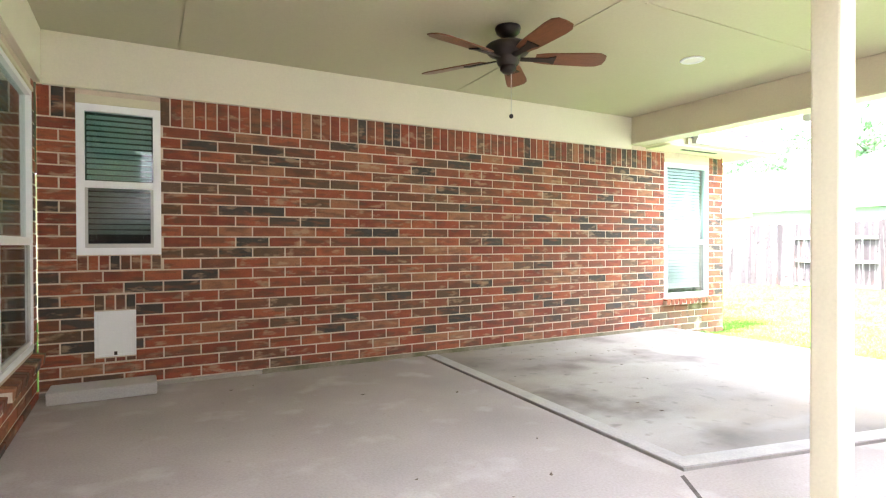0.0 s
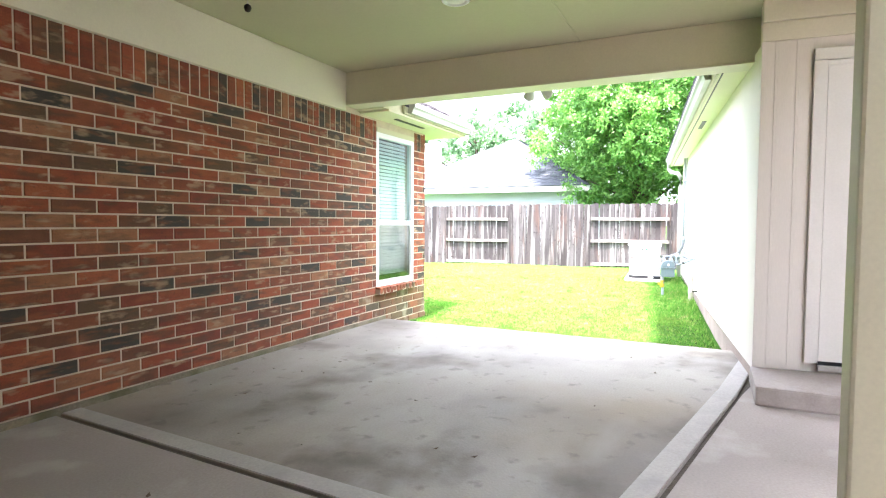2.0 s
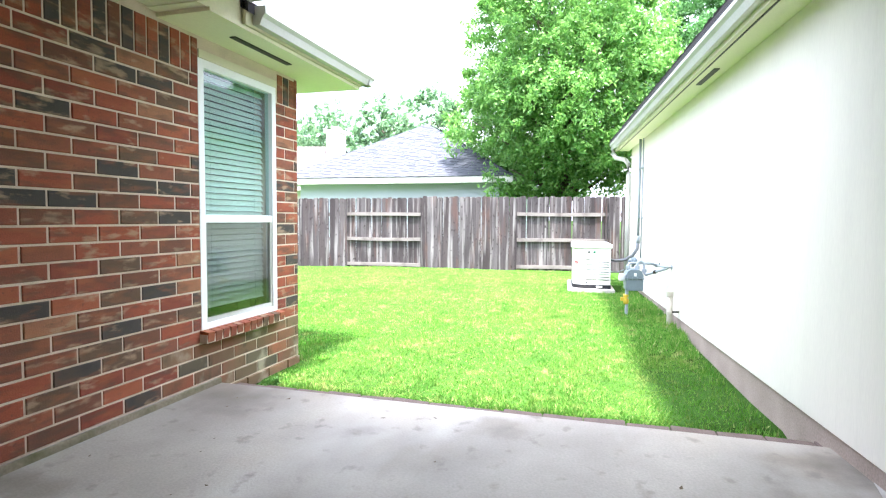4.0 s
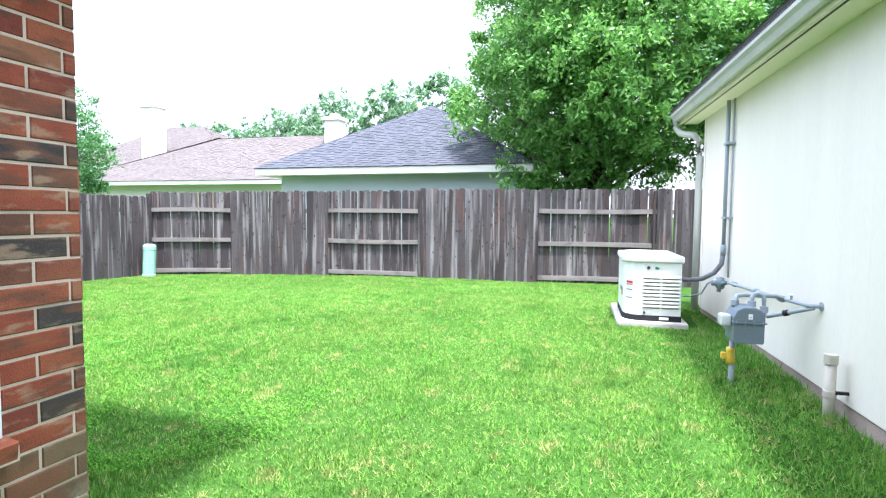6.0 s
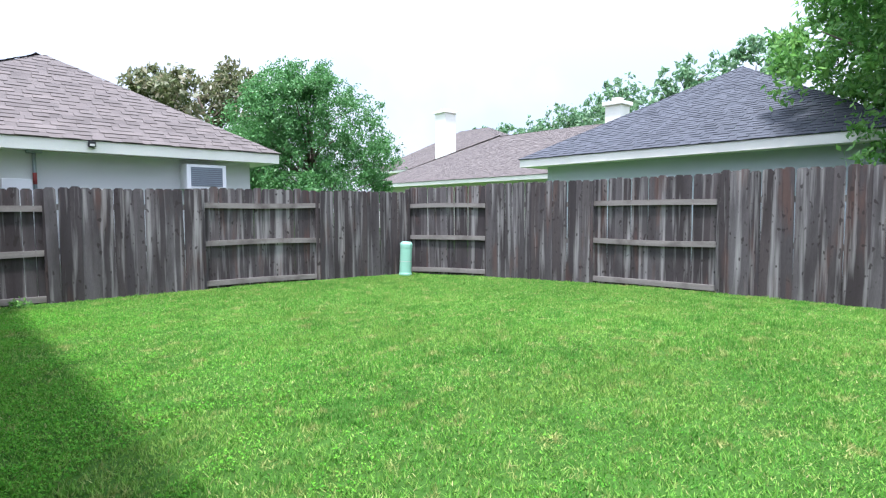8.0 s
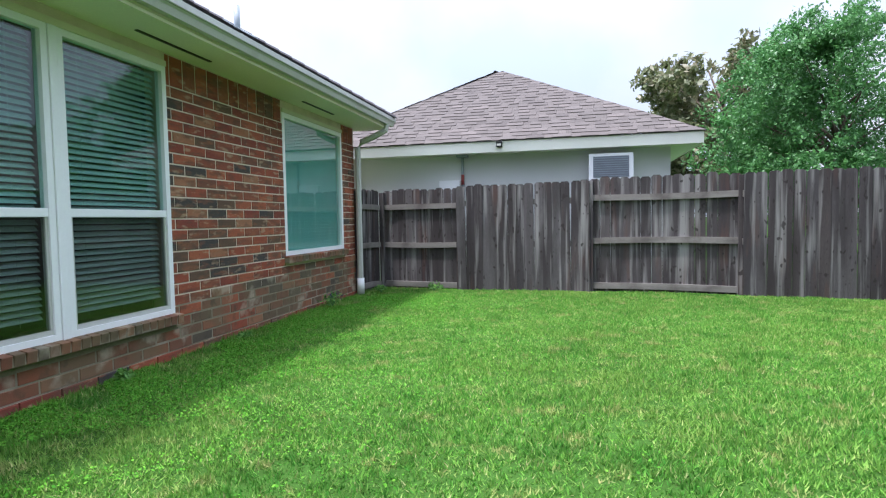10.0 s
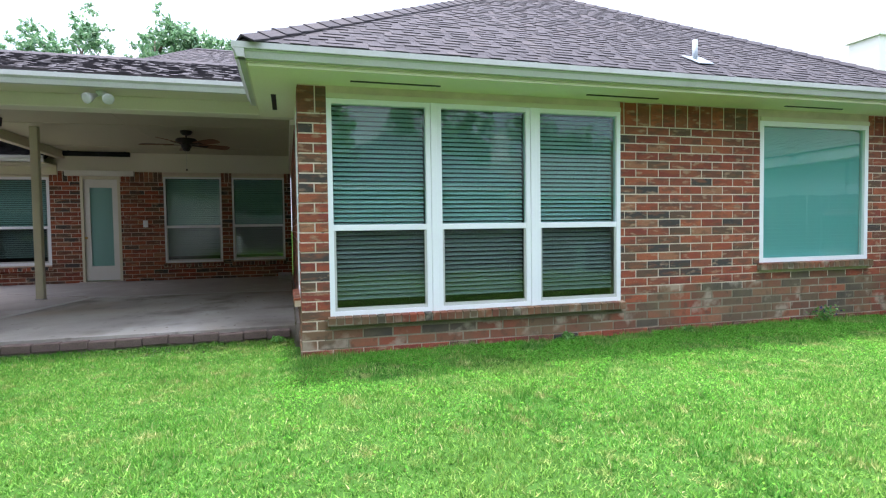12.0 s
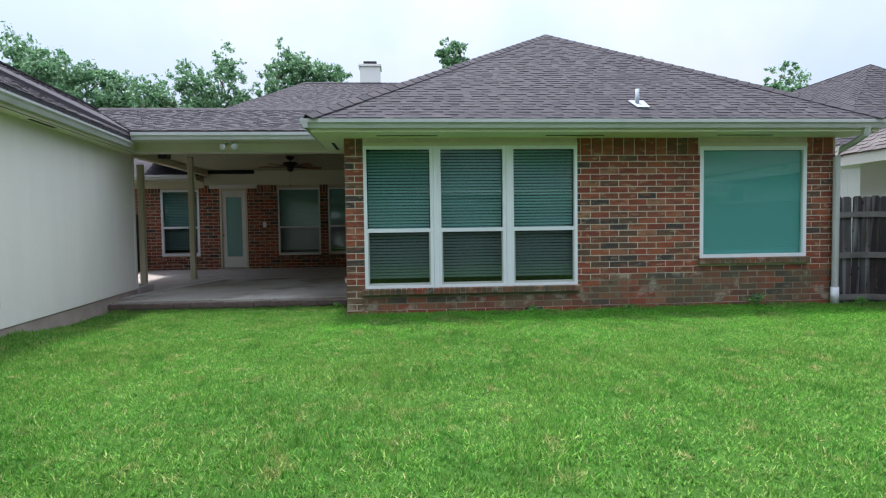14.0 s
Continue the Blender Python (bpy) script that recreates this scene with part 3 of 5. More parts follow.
# garage side door with panels, in the face towards the patio
gd = empty("door_1", M_G @ Matrix.Translation((-0.004, GD[1], 0.17)) @ pose(0, 0, 0, 0, 0, -90), "closed off-white garage side door", "door", kind="structure")
for a, c, z0, z1 in ((-0.09, 0.0, 0.03, 2.31), (0.86, 0.95, 0.03, 2.31), (-0.09, 0.95, 2.312, 2.40)):
    part("casing", box(a, c, -0.045, -0.014, z0, z1, 0.004), m_door, gd, "white door casing")
part("leaf", box(0.004, 0.856, -0.034, -0.014, 0.05, 2.308, 0.003), m_door, gd, "smooth off-white steel door leaf")
part("threshold", box(0.0, 0.86, -0.06, -0.014, -0.02, 0.02, 0.003), m_conc_light, gd, "worn pale threshold")
# Black strip paints the shade of the gap below the leaf.
part("sweep", box(0.0, 0.86, -0.03, -0.014, 0.021, 0.049), m_black, gd, "black strip standing in for shade in the gap under the door")
part("drip_edge", box(0.0, 0.86, -0.042, -0.0345, 2.27, 2.306, 0.003), m_door, gd, "narrow head stop")
part("knob", lathe([(0.012, 0), (0.012, 0.03), (0.03, 0.04), (0.032, 0.06), (0.02, 0.072)], 14), m_dark, gd, "dark round knob", m=pose(0.79, -0.034, 1.0, 90, 0, 0))


# ---- windows ----
def pane(name, x0, x1, y, z0, z1, material, parent, label=""):
    ob = part(name, box(x0, x1, y, y + 0.005, z0, z1), material, parent, label)
    ob.visible_shadow = False
    return ob


def hung_window(name, m, hole, label, rail=0.42, head=0.06, frame_w=0.06, units=1, blinds=True, mull=0.13, screen=True, tilt=47, slat_mat=None):
    """Sash windows side by side in one opening, with blinds behind the glass."""
    u0, u1, z0, z1 = hole
    root = empty(name, m @ Matrix.Translation((u0, 0, z0)), label, "window", kind="structure")
    w, h = u1 - u0, z1 - z0
    if head > 0:
        part("head_board", box(0.0, w, -0.012, 0.05, h - head, h, 0.003), m_cream, root, "cream head board")
    h -= head
    uw = (w - mull * (units - 1)) / units
    slat = None
    for k in range(units):
        a = k * (uw + mull)
        f = frame_w
        fr = bmesh.new()
        for bx in ((a, a + f, 0, h), (a + uw - f, a + uw, 0, h), (a + f, a + uw - f, 0, f), (a + f, a + uw - f, h - f, h)):
            box(bx[0], bx[1], 0.0, 0.07, bx[2], bx[3], bm=fr)
        part("window_frame", fr, m_vinyl, root, "white vinyl frame")
        zr = h * rail
        part("meeting_rail", box(a + f, a + uw - f, 0.006, 0.05, zr - 0.03, zr + 0.03, 0.004), m_vinyl, root)
        st = bmesh.new()
        for bx in ((a + f, a + f + 0.022, f, zr - 0.03), (a + uw - f - 0.022, a + uw - f, f, zr - 0.03), (a + f + 0.022, a + uw - f - 0.022, f, f + 0.035)):
            box(bx[0], bx[1], 0.014, 0.05, bx[2], bx[3], bm=st)
        part("sash", st, m_gutter if screen else m_vinyl, root, "grey screen sash")
        pane("pane", a + f, a + uw - f, 0.036, zr + 0.03, h - f, m_glass, root, "clear upper pane")
        pane("pane", a + f + 0.02, a + uw - f - 0.02, 0.024, f + 0.03, zr - 0.03, m_screen_glass if screen else m_glass, root, "lower pane behind a dark screen")
        if blinds:
            n = int((h - 2 * f - 0.08) / 0.047)
            if slat is None:
                sb = bmesh.new()
                box(f + 0.01, uw - f - 0.01, -0.024, 0.024, -0.0015, 0.0015, bm=sb, turn=pose(0, 0, 0, tilt, 0, 0))
                slat = part("slat", sb, slat_mat or m_blind, root, m=Matrix.Translation((a, 0.105, h - f - 0.03)))
                first = 1
            else:
                first = 0
            for i in range(first, n):
                o = new("slat", slat.data)
                o.parent = root
                o.matrix_basis = Matrix.Translation((a, 0.105, h - f - 0.03 - i * 0.047)) @ pose(0, 0, 0, random.uniform(-2, 2), random.uniform(-0.12, 0.12), 0)
            for c in (0.22, 0.78):
                part("ladder_cord", box(a + uw * c - 0.001, a + uw * c + 0.001, 0.077, 0.079, f + 0.08, h - f), m_blind, root)
    for k in range(units - 1):
        a = (k + 1) * uw + k * mull
        part("mullion", box(a + 0.002, a + mull - 0.002, -0.012, 0.075, 0.0, h, 0.006), m_vinyl, root, "wide white mullion")
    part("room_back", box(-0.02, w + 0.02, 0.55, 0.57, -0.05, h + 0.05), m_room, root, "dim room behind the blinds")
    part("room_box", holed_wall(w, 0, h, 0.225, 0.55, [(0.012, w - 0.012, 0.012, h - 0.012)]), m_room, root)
    return root


hung_window("window_1", M_A, W0, "small white sash window with half-closed blinds", rail=0.47, head=0.07)
hung_window("window_2", M_A, W1, "tall white sash window with closed pale blinds", rail=0.42, head=0.06, tilt=60, slat_mat=m_blind_pale)
hung_window("window_3", M_F, BW, "white triple sash window with closed blinds", rail=0.41, head=0.05, units=3, mull=0.07, frame_w=0.05)
hung_window("window_5", M_B, PW0, "white sash window with pale blinds in brick", rail=0.43, head=0.03)
hung_window("window_6", M_B, PW1, "tall shaded sash window under the patio roof", rail=0.42, head=0.03, frame_w=0.04, tilt=62)
hung_window("window_7", M_B, PW2, "tall shaded sash window under the patio roof", rail=0.42, head=0.03, frame_w=0.04, tilt=62)

# the square picture window with a drawn teal shade
u0, u1, z0, z1 = SW
sw = empty("window_4", M_F @ Matrix.Translation((u0, 0, z0)), "square white picture window with a drawn teal shade", "window", kind="structure")
w, h = u1 - u0, z1 - z0
part("head_board", box(0.0, w, -0.012, 0.05, h - 0.05, h, 0.003), m_cream, sw, "cream head board")
h -= 0.05
fr = bmesh.new()
for bx in ((0, 0.06, 0, h), (w - 0.06, w, 0, h), (0.06, w - 0.06, 0, 0.06), (0.06, w - 0.06, h - 0.06, h)):
    box(bx[0], bx[1], 0.0, 0.07, bx[2], bx[3], bm=fr)
part("window_frame", fr, m_vinyl, sw, "white vinyl frame")
pane("pane", 0.06, w - 0.06, 0.036, 0.06, h - 0.06, m_glass, sw, "clear pane")
for i in range(35):
    part("shade_slat", box(0.065, w - 0.065, -0.003, 0.003, -0.026, 0.026, turn=pose(0, 0, 0, 10, 0, 0)), m_shade, sw, m=Matrix.Translation((0, 0.075, h - 0.09 - i * 0.0475)))
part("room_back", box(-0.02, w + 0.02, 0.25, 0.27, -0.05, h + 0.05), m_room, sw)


# ---- house roofs: sheets here, shingles at the end of the file ----
def roof_sheet(name, corners, thick, material, label):
    return tagged(part(name, slab(corners, thick), material, None), label, "roof", kind="structure")


PK = (4.23, 10.36, 5.40)
r_east = roof_sheet("roof_east", [(8.62, 5.80, 2.735), (8.62, 14.40, 2.735), PK], 0.06, m_shingle, "grey-brown shingle hip end of the house roof")
r_south = roof_sheet("roof_south", [(6.62, 5.80, 2.735), (8.62, 5.80, 2.735), PK, (-3.5, 10.36, 5.40), (-3.5, 6.6, 3.2025), (6.62, 6.6, 3.2025)], 0.06, m_shingle, "grey-brown shingle slope of the house roof")
r_north = roof_sheet("roof_north", [(8.62, 14.40, 2.735), (-3.5, 14.40, 2.735), (-3.5, 10.36, 5.40), PK], 0.06, m_shingle, "grey-brown shingle slope of the house roof")
PATIO = [(6.66, 2.503, 2.90), (6.66, 6.05, 2.90), (3.8, 7.3, 3.844), (3.8, 0.474, 3.844)]
roof_sheet("roof_patio", [(3.8, 0.474, 3.84), (3.8, 7.3, 3.84), (0.6, 7.3, 3.84), (0.6, 0.474, 3.84)], 0.04, m_shingle, "level shingle deck behind the patio ridge")
r_patio = roof_sheet("roof_patio", PATIO, 0.035, m_shingle, "low grey-brown shingle roof over the patio")
r_main = roof_sheet("roof_main", [(1.6, 1.05, 3.777), (1.6, 11.0, 3.777), (-4.0, 11.0, 6.42), (-4.0, 3.72, 6.42)], 0.06, m_shingle, "grey-brown shingle main roof with a level ridge")
r_main2 = roof_sheet("roof_main", [(1.6, 1.05, 3.777), (-4.0, 3.72, 6.42), (-9.0, 3.72, 6.42), (-9.0, -1.0, 4.1), (0.2, -0.3, 3.3)], 0.06, m_shingle, "grey-brown shingle hip slope of the main roof")
r_wing = roof_sheet("roof_wing", [(-0.05, -3.6, 2.78), (-0.05, 1.22, 2.78), (-4.0, 1.22, 4.6), (-4.0, -3.6, 4.6)], 0.06, m_shingle, "grey-brown shingle eave of the house wing")
trim("soffit_wing", box(-0.75, -0.07, -3.6, 1.2, 2.62, 2.65), m_cream, "cream soffit of the house wing", "soffit")
gutter("gutter", (-0.06, -3.6, 2.66), (-0.06, 1.2, 2.66), (1, 0, 0), "cream gutter on the house wing")


def g2w(u, v, z):
    p = M_G @ Vector((u, v, z))
    return (p.x, p.y, p.z)


GROOF = [g2w(GL + 0.5, 0.36, 2.785), g2w(0.98, 0.36, 2.785), (6.66, 2.503, 2.90), (3.8, 0.474, 3.844), g2w(-2.6, -1.62, 3.997), g2w(GL + 0.5, -1.62, 3.997)]
r_garage = roof_sheet("roof_garage", GROOF, 0.05, m_shingle, "grey-brown shingle slope of the garage roof")
roof_sheet("roof_garage", [g2w(-2.6, -1.62, 3.997), g2w(-2.6, -6.6, 2.4), g2w(GL + 0.5, -6.6, 2.4), g2w(GL + 0.5, -1.62, 3.997)], 0.05, m_shingle, "grey-brown shingle far slope of the garage roof")

chimney = empty("chimney", pose(-4.4, 6.05, 5.6), "white boxed chimney with a dark metal cap", "chimney")
part("shaft", box(-0.35, 0.35, -0.36, 0.36, 0.0, 1.45, 0.01), m_white, chimney)
part("crown", box(-0.40, 0.40, -0.41, 0.41, 1.45, 1.53, 0.01), m_white, chimney)
part("cap", box(-0.22, 0.22, -0.24, 0.24, 1.53, 1.68, 0.02), m_dark, chimney, "dark metal cap")
vent = empty("roof_vent", pose(8.14, 10.75, 3.03), "thin grey vent pipe with a metal flashing", "vent pipe")
part("pipe", tube([(0, 0, -0.1), (0, 0, 0.25)], 0.030, 12), m_pipe, vent, smooth=True)
part("flashing", slab([(0.14, -0.06, -0.05), (0.16, 0.13, -0.055), (-0.10, 0.14, 0.098), (-0.10, -0.10, 0.098)], 0.010), m_pipe, vent, "grey metal flashing")


# ---- added wall, out of view to the south: cuts sky light on the patio ----
tagged(part("wall_south", box(-3.0, 6.0, -3.4, -3.1, -0.2, 4.8), m_wall_tan, None), "plain tan wall added out of view to cut southern sky light", "wall", kind="structure")

m_ledge = mat("mossy_concrete", (0.22, 0.19, 0.135), 0.95, 5, 0.3, 60, 0.6)
over(m_ledge, (0.10, 0.10, 0.045), 4.0, 0.45, 0.62, 0.8, detail=9)
trim("wall_ledge", box(1.0, 6.80, 6.195, 6.2145, -0.12, 0.045, 0.008), m_ledge, "mossy foundation ledge below the brick")


# ---- posts ----
def post(x, y, z1=2.66, turn=0.0):
    r = empty("porch_post", pose(x, y, 0, 0, 0, turn), "square cream painted wooden porch post", "post", "porch posts")
    part("shaft", box(-0.06, 0.06, -0.06, 0.06, 0.0, z1, 0.012), m_cream, r)
    part("base_plate", box(-0.072, 0.072, -0.072, 0.072, 0.0, 0.015, 0.003), m_gutter, r, "thin metal base plate")
    return r


post(2.53, 2.0, 2.97)
post(3.75, 1.37)


# ---- fence ----
def picket_mesh(h, w):
    b = bmesh.new()
    c = 0.03
    prof = [(-w / 2, 0), (w / 2, 0), (w / 2, h - c), (w / 2 - c, h), (-w / 2 + c, h), (-w / 2, h - c)]
    prism(prof, "y", -0.008, 0.008, b)
    me = bpy.data.meshes.new("picket")
    b.to_mesh(me)
    b.free()
    me.materials.append(m_fence)
    return me


PICKETS = [picket_mesh(h, w) for h, w in ((1.80, 0.1460), (1.79, 0.147), (1.81, 0.1445), (1.795, 0.1435))]


def fence_bay(p0, p1, rails_in, top=1.80, base_board=True):
    """One bay between two posts; rails_in: the rails show on the lawn's side, pickets on the far side."""
    p0, p1 = Vector((*p0, 0)), Vector((*p1, 0))
    d = p1 - p0
    n = Vector((d.y, -d.x, 0)).normalized()
    ang = math.degrees(math.atan2(d.y, d.x))
    z = min(ground_z(p0.x, p0.y), ground_z(p1.x, p1.y)) - 0.02
    root = empty("fence_panel", Matrix.Translation((p0.x, p0.y, z)) @ pose(0, 0, 0, 0, 0, ang),
                 "weathered grey cedar fence panel with rails showing" if rails_in else "weathered grey cedar fence panel of close pickets", "fence", "back fence panels")
    ln = d.length
    side = 0.055 if rails_in else -0.055
    k = max(1, round(ln / 0.146))
    for i in range(k):
        o = new("picket", random.choice(PICKETS))
        o.parent = root
        o.matrix_basis = Matrix.Translation(((i + 0.5) * ln / k, side + random.uniform(-0.004, 0.004), random.uniform(-0.008, 0.008))) @ pose(0, 0, 0, random.uniform(-0.4, 0.4), random.uniform(-0.6, 0.6), random.uniform(-1.5, 1.5)) @ Matrix.Diagonal((1, 1, top / 1.80, 1))
    for h in (0.11, 0.80, 1.46):
        s = 1 if rails_in else -1
        sag = random.uniform(-0.02, 0.02)
        b = bmesh.new()
        seg = 8
        rows = []
        for i in range(seg + 1):
            u = ln * i / seg
            zz = h + sag * math.sin(math.pi * i / seg)
            rows.append([b.verts.new((u, side - s * 0.012 - s * q[0], zz + q[1])) for q in ((0, -0.045), (0.036, -0.045), (0.036, 0.045), (0, 0.045))])
        for r0, r1 in zip(rows, rows[1:]):
            for c in range(4):
                b.faces.new((r0[c], r0[(c + 1) % 4], r1[(c + 1) % 4], r1[c]))
        b.faces.new(rows[0][::-1])
        b.faces.new(rows[-1])
        bmesh.ops.recalc_face_normals(b, faces=b.faces[:])
        part("rail", b, m_rail, root, "grey horizontal rail")
    part("post", box(-0.045, 0.045, -0.03, 0.06, -0.02, 1.76 + top - 1.80, 0.004), m_fence, root, "square cedar post")
    return root


FN = [(8.15, 15.0), (9.6, 14.75), (11.72, 14.40), (13.75, 14.05), (15.85, 13.92)]
FE = [(15.85, 13.92), (16.60, 12.30), (17.05, 10.20), (17.25, 8.05), (17.32, 5.60), (17.60, 3.35), (17.86, 1.25)]
for i, r in enumerate((True, False, True, False)):
    fence_bay(FN[i], FN[i + 1], r, 1.76)
for i, r in enumerate((True, False, True, False, True, False)):
    fence_bay(FE[i], FE[i + 1], r, 1.90 if i else 1.86)
fence_bay((8.02, 14.12), (8.13, 14.98), True, 1.76)
for i in range(3):
    fence_bay((-0.66 + 2.1 * i, -0.75), (1.40 + 2.1 * i, -0.75), i != 1, 1.85)

# ---- utility box at the fence ----
ub = empty("utility_pedestal", pose(15.52, 13.62, ground_z(15.7, 13.5) - 0.01, 0, 3, 0), "pale green round utility pedestal on the grass", "utility pedestal")
part("body", lathe([(0.135, 0.0), (0.135, 0.06), (0.125, 0.07), (0.125, 0.58), (0.13, 0.59), (0.13, 0.66), (0.11, 0.70), (0.06, 0.715)], 24), mat("green_plastic", (0.27, 0.52, 0.40), 0.45, 3, 0.06, 50, 0.05), ub, smooth=False)
part("seam", lathe([(0.1275, 0.30), (0.1275, 0.31)], 24), m_gutter, ub)


# ---- flat paver edging at the patio's end ----
edging = empty("paver_edging", pose(6.80, 1.95, 0), "row of worn pink pavers along the patio edge", "edging")
pv = None
m_paver = mat("paver_pink", (0.135, 0.095, 0.080), 0.9, 7, 0.3, 90, 0.5)
for i in range(16):
    m = Matrix.Translation((0.075 + random.uniform(-0.012, 0.012), 0.13 + i * 0.262, random.uniform(-0.062, -0.048))) @ pose(0, 0, 0, random.uniform(-2, 2), random.uniform(-2, 2), random.uniform(-3, 3))
    if pv is None:
        pv = part("paver", box(-0.06, 0.06, -0.129, 0.129, -0.06, 0.03, 0.012), m_paver, edging, m=m)
    else:
        o = new("paver", pv.data)
        o.parent = edging
        o.matrix_basis = m


# ---- ceiling fan ----
def ceiling_fan(x, y, z):
    r = empty("ceiling_fan", pose(x, y, z), "bronze ceiling fan with five walnut blades", "ceiling fan")
    part("canopy", lathe([(0.10, 0.0), (0.105, -0.015), (0.092, -0.05), (0.06, -0.075), (0.03, -0.082)], 28), m_dark, r, smooth=True)
    part("downrod", tube([(0, 0, -0.07), (0, 0, -0.16)], 0.016, 12), m_dark, r, smooth=True)
    part("motor", lathe([(0.04, -0.125), (0.10, -0.132), (0.16, -0.142), (0.182, -0.162), (0.182, -0.187), (0.155, -0.217), (0.11, -0.237), (0.09, -0.257), (0.09, -0.285), (0.075, -0.312), (0.03, -0.322)], 32), m_dark, r, "dark bronze motor housing", smooth=True)
    part("switch_cup", lathe([(0.065, -0.30), (0.065, -0.345), (0.045, -0.365), (0.02, -0.37)], 24), m_dark, r, smooth=True)
    first = None
    for k in range(5):
        a = FAN_TURN + 72 * k
        if first is None:
            b = bmesh.new()
            outline = [(0.22, -0.055), (0.32, -0.075), (0.66, -0.095), (0.74, -0.09), (0.79, -0.06), (0.80, 0.0), (0.79, 0.06), (0.74, 0.09), (0.66, 0.095), (0.32, 0.075), (0.22, 0.055)]
            prism(outline, "z", -0.005, 0.005, b)
            first = part("blade", b, m_walnut, r, "reddish walnut blade", m=pose(0, 0, -0.245, 0, 0, a) @ pose(0, 0, 0, -13, 0, 0))
            blade = first
        else:
            blade = new("blade", first.data)
            blade.parent = r
            blade.matrix_basis = pose(0, 0, -0.245, 0, 0, a) @ pose(0, 0, 0, -13, 0, 0)
        part("blade_iron", prism([(-0.16, -0.022), (0.06, -0.03), (0.12, -0.055), (0.12, 0.055), (0.06, 0.03), (-0.16, 0.022)], "z", -0.016, -0.007), m_dark, blade, "dark bronze blade bracket", m=Matrix.Translation((0.26, 0, 0)))
    part("pull_chain", tube([(0.03, 0, -0.36), (0.03, 0, -0.69)], 0.003, 6), m_gutter, r, "thin pull chain")
    part("pull_knob", lathe([(0.004, 0.0), (0.016, -0.008), (0.018, -0.02), (0.012, -0.034), (0.003, -0.038)], 14), m_dark, r, m=Matrix.Translation((0.03, 0, -0.69)), smooth=True)
    return r


FAN_TURN = 48.0
ceiling_fan(2.58, 4.40, 2.968)

# ---- recessed can and flood lights ----
can = empty("recessed_light", pose(4.58, 4.22, 2.968), "white round recessed ceiling light, unlit", "ceiling light")
part("trim_ring", lathe([(0.075, 0.0), (0.105, 0.0), (0.11, -0.006), (0.098, -0.014), (0.078, -0.012), (0.075, 0.0)], 32), m_vinyl, can, smooth=True)
part("lens", lathe([(0.074, -0.004), (0.04, -0.007), (0.002, -0.008)], 28), mat("frosted_lens", (0.78, 0.77, 0.72), 0.6, 3, 0.03), can)


def floodlight(x, y, z):
    r = empty("flood_light", pose(x, y, z) @ Matrix.Scale(0.95, 4), "white twin-head flood light under the patio eave", "flood light")
    part("base", lathe([(0.055, 0.0), (0.055, -0.03), (0.035, -0.045)], 18), m_vinyl, r, smooth=True)
    for s in (-1, 1):
        part("head", lathe([(0.022, 0.0), (0.028, 0.05), (0.045, 0.09), (0.062, 0.15), (0.066, 0.17), (0.05, 0.175)], 20), m_gutter, r, "white bell-shaped lamp head", m=Matrix.Translation((0.01, s * 0.045, -0.045)) @ Vector((0.75, s * 0.38, -0.40)).to_track_quat("Z", "Y").to_matrix().to_4x4(), smooth=True)
        part("arm", tube([(0, 0, -0.03), (0.0, s * 0.03, -0.05), (0, s * 0.055, -0.05)], 0.014, 8), m_vinyl, r)
    return r


floodlight(6.42, 4.12, 2.752)

# porch lantern and shelf at the back door
lan = empty("porch_lantern", pose(3.4, 1.75, 2.968), "dark metal flush ceiling lantern", "ceiling light")
part("plate", box(-0.11, 0.11, -0.11, 0.11, -0.03, 0.0, 0.006), m_dark, lan)
part("cage", prism([(-0.09, -0.14), (0.09, -0.14), (0.12, -0.03), (-0.12, -0.03)], "y", -0.10, 0.10), m_dark, lan)
part("glass", box(-0.07, 0.07, -0.101, -0.10, -0.13, -0.045), m_glass, lan)
bd = empty("door_2", M_B @ Matrix.Translation((BD[0], 0, BD[2])), "white back door with a large blind-filled glass", "door", kind="structure")
w, h = BD[1] - BD[0], BD[3] - BD[2]
for bx in ((0, 0.06, 0, h), (w - 0.06, w, 0, h), (0.06, w - 0.06, h - 0.06, h)):
    part("casing", box(bx[0], bx[1], 0.0, 0.10, bx[2], bx[3], 0.004), m_cream, bd)
part("leaf", holed_wall(w - 0.06, 0.02, h - 0.06, 0.045, 0.085, [(0.18, w - 0.18, 0.35, h - 0.25)], 0.06), m_door, bd, "white door leaf")
pane("pane", 0.18, w - 0.18, 0.06, 0.35, h - 0.25, m_glass, bd, "glass with a closed blind behind it")
part("blind", box(0.18, w - 0.18, 0.075, 0.08, 0.35, h - 0.25), m_blind, bd, "pale blind")
part("knob", lathe([(0.012, 0), (0.012, 0.03), (0.03, 0.04), (0.03, 0.06), (0.015, 0.07)], 14), mat("brass", (0.55, 0.38, 0.14), 0.3, 5, 0.1, 60, 0.02, metal=1.0), bd, "brass knob", m=pose(0.10, 0.045, 1.0, 90, 0, 0))
part("sill", box(-0.05, w + 0.05, -0.12, 0.04, -0.06, 0.0, 0.005), m_concrete, bd, "concrete door sill")
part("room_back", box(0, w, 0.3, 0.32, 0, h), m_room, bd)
trim("door_header", box(-0.76, -0.66, 1.35, 2.75, 2.43, 2.55, 0.004), m_white, "white header board over the back door")
# Added bar with brackets for an unidentified dark band below the ceiling.
roll = empty("dark_ceiling_bar", pose(-0.52, 0, 2.86), "dark bar added for an unidentified dark band under the patio ceiling", "rolled shade")
part("roll", tube([(0, 1.4, 0.045), (0, 2.72, 0.045)], 0.055, 14), m_black, roll, smooth=True)
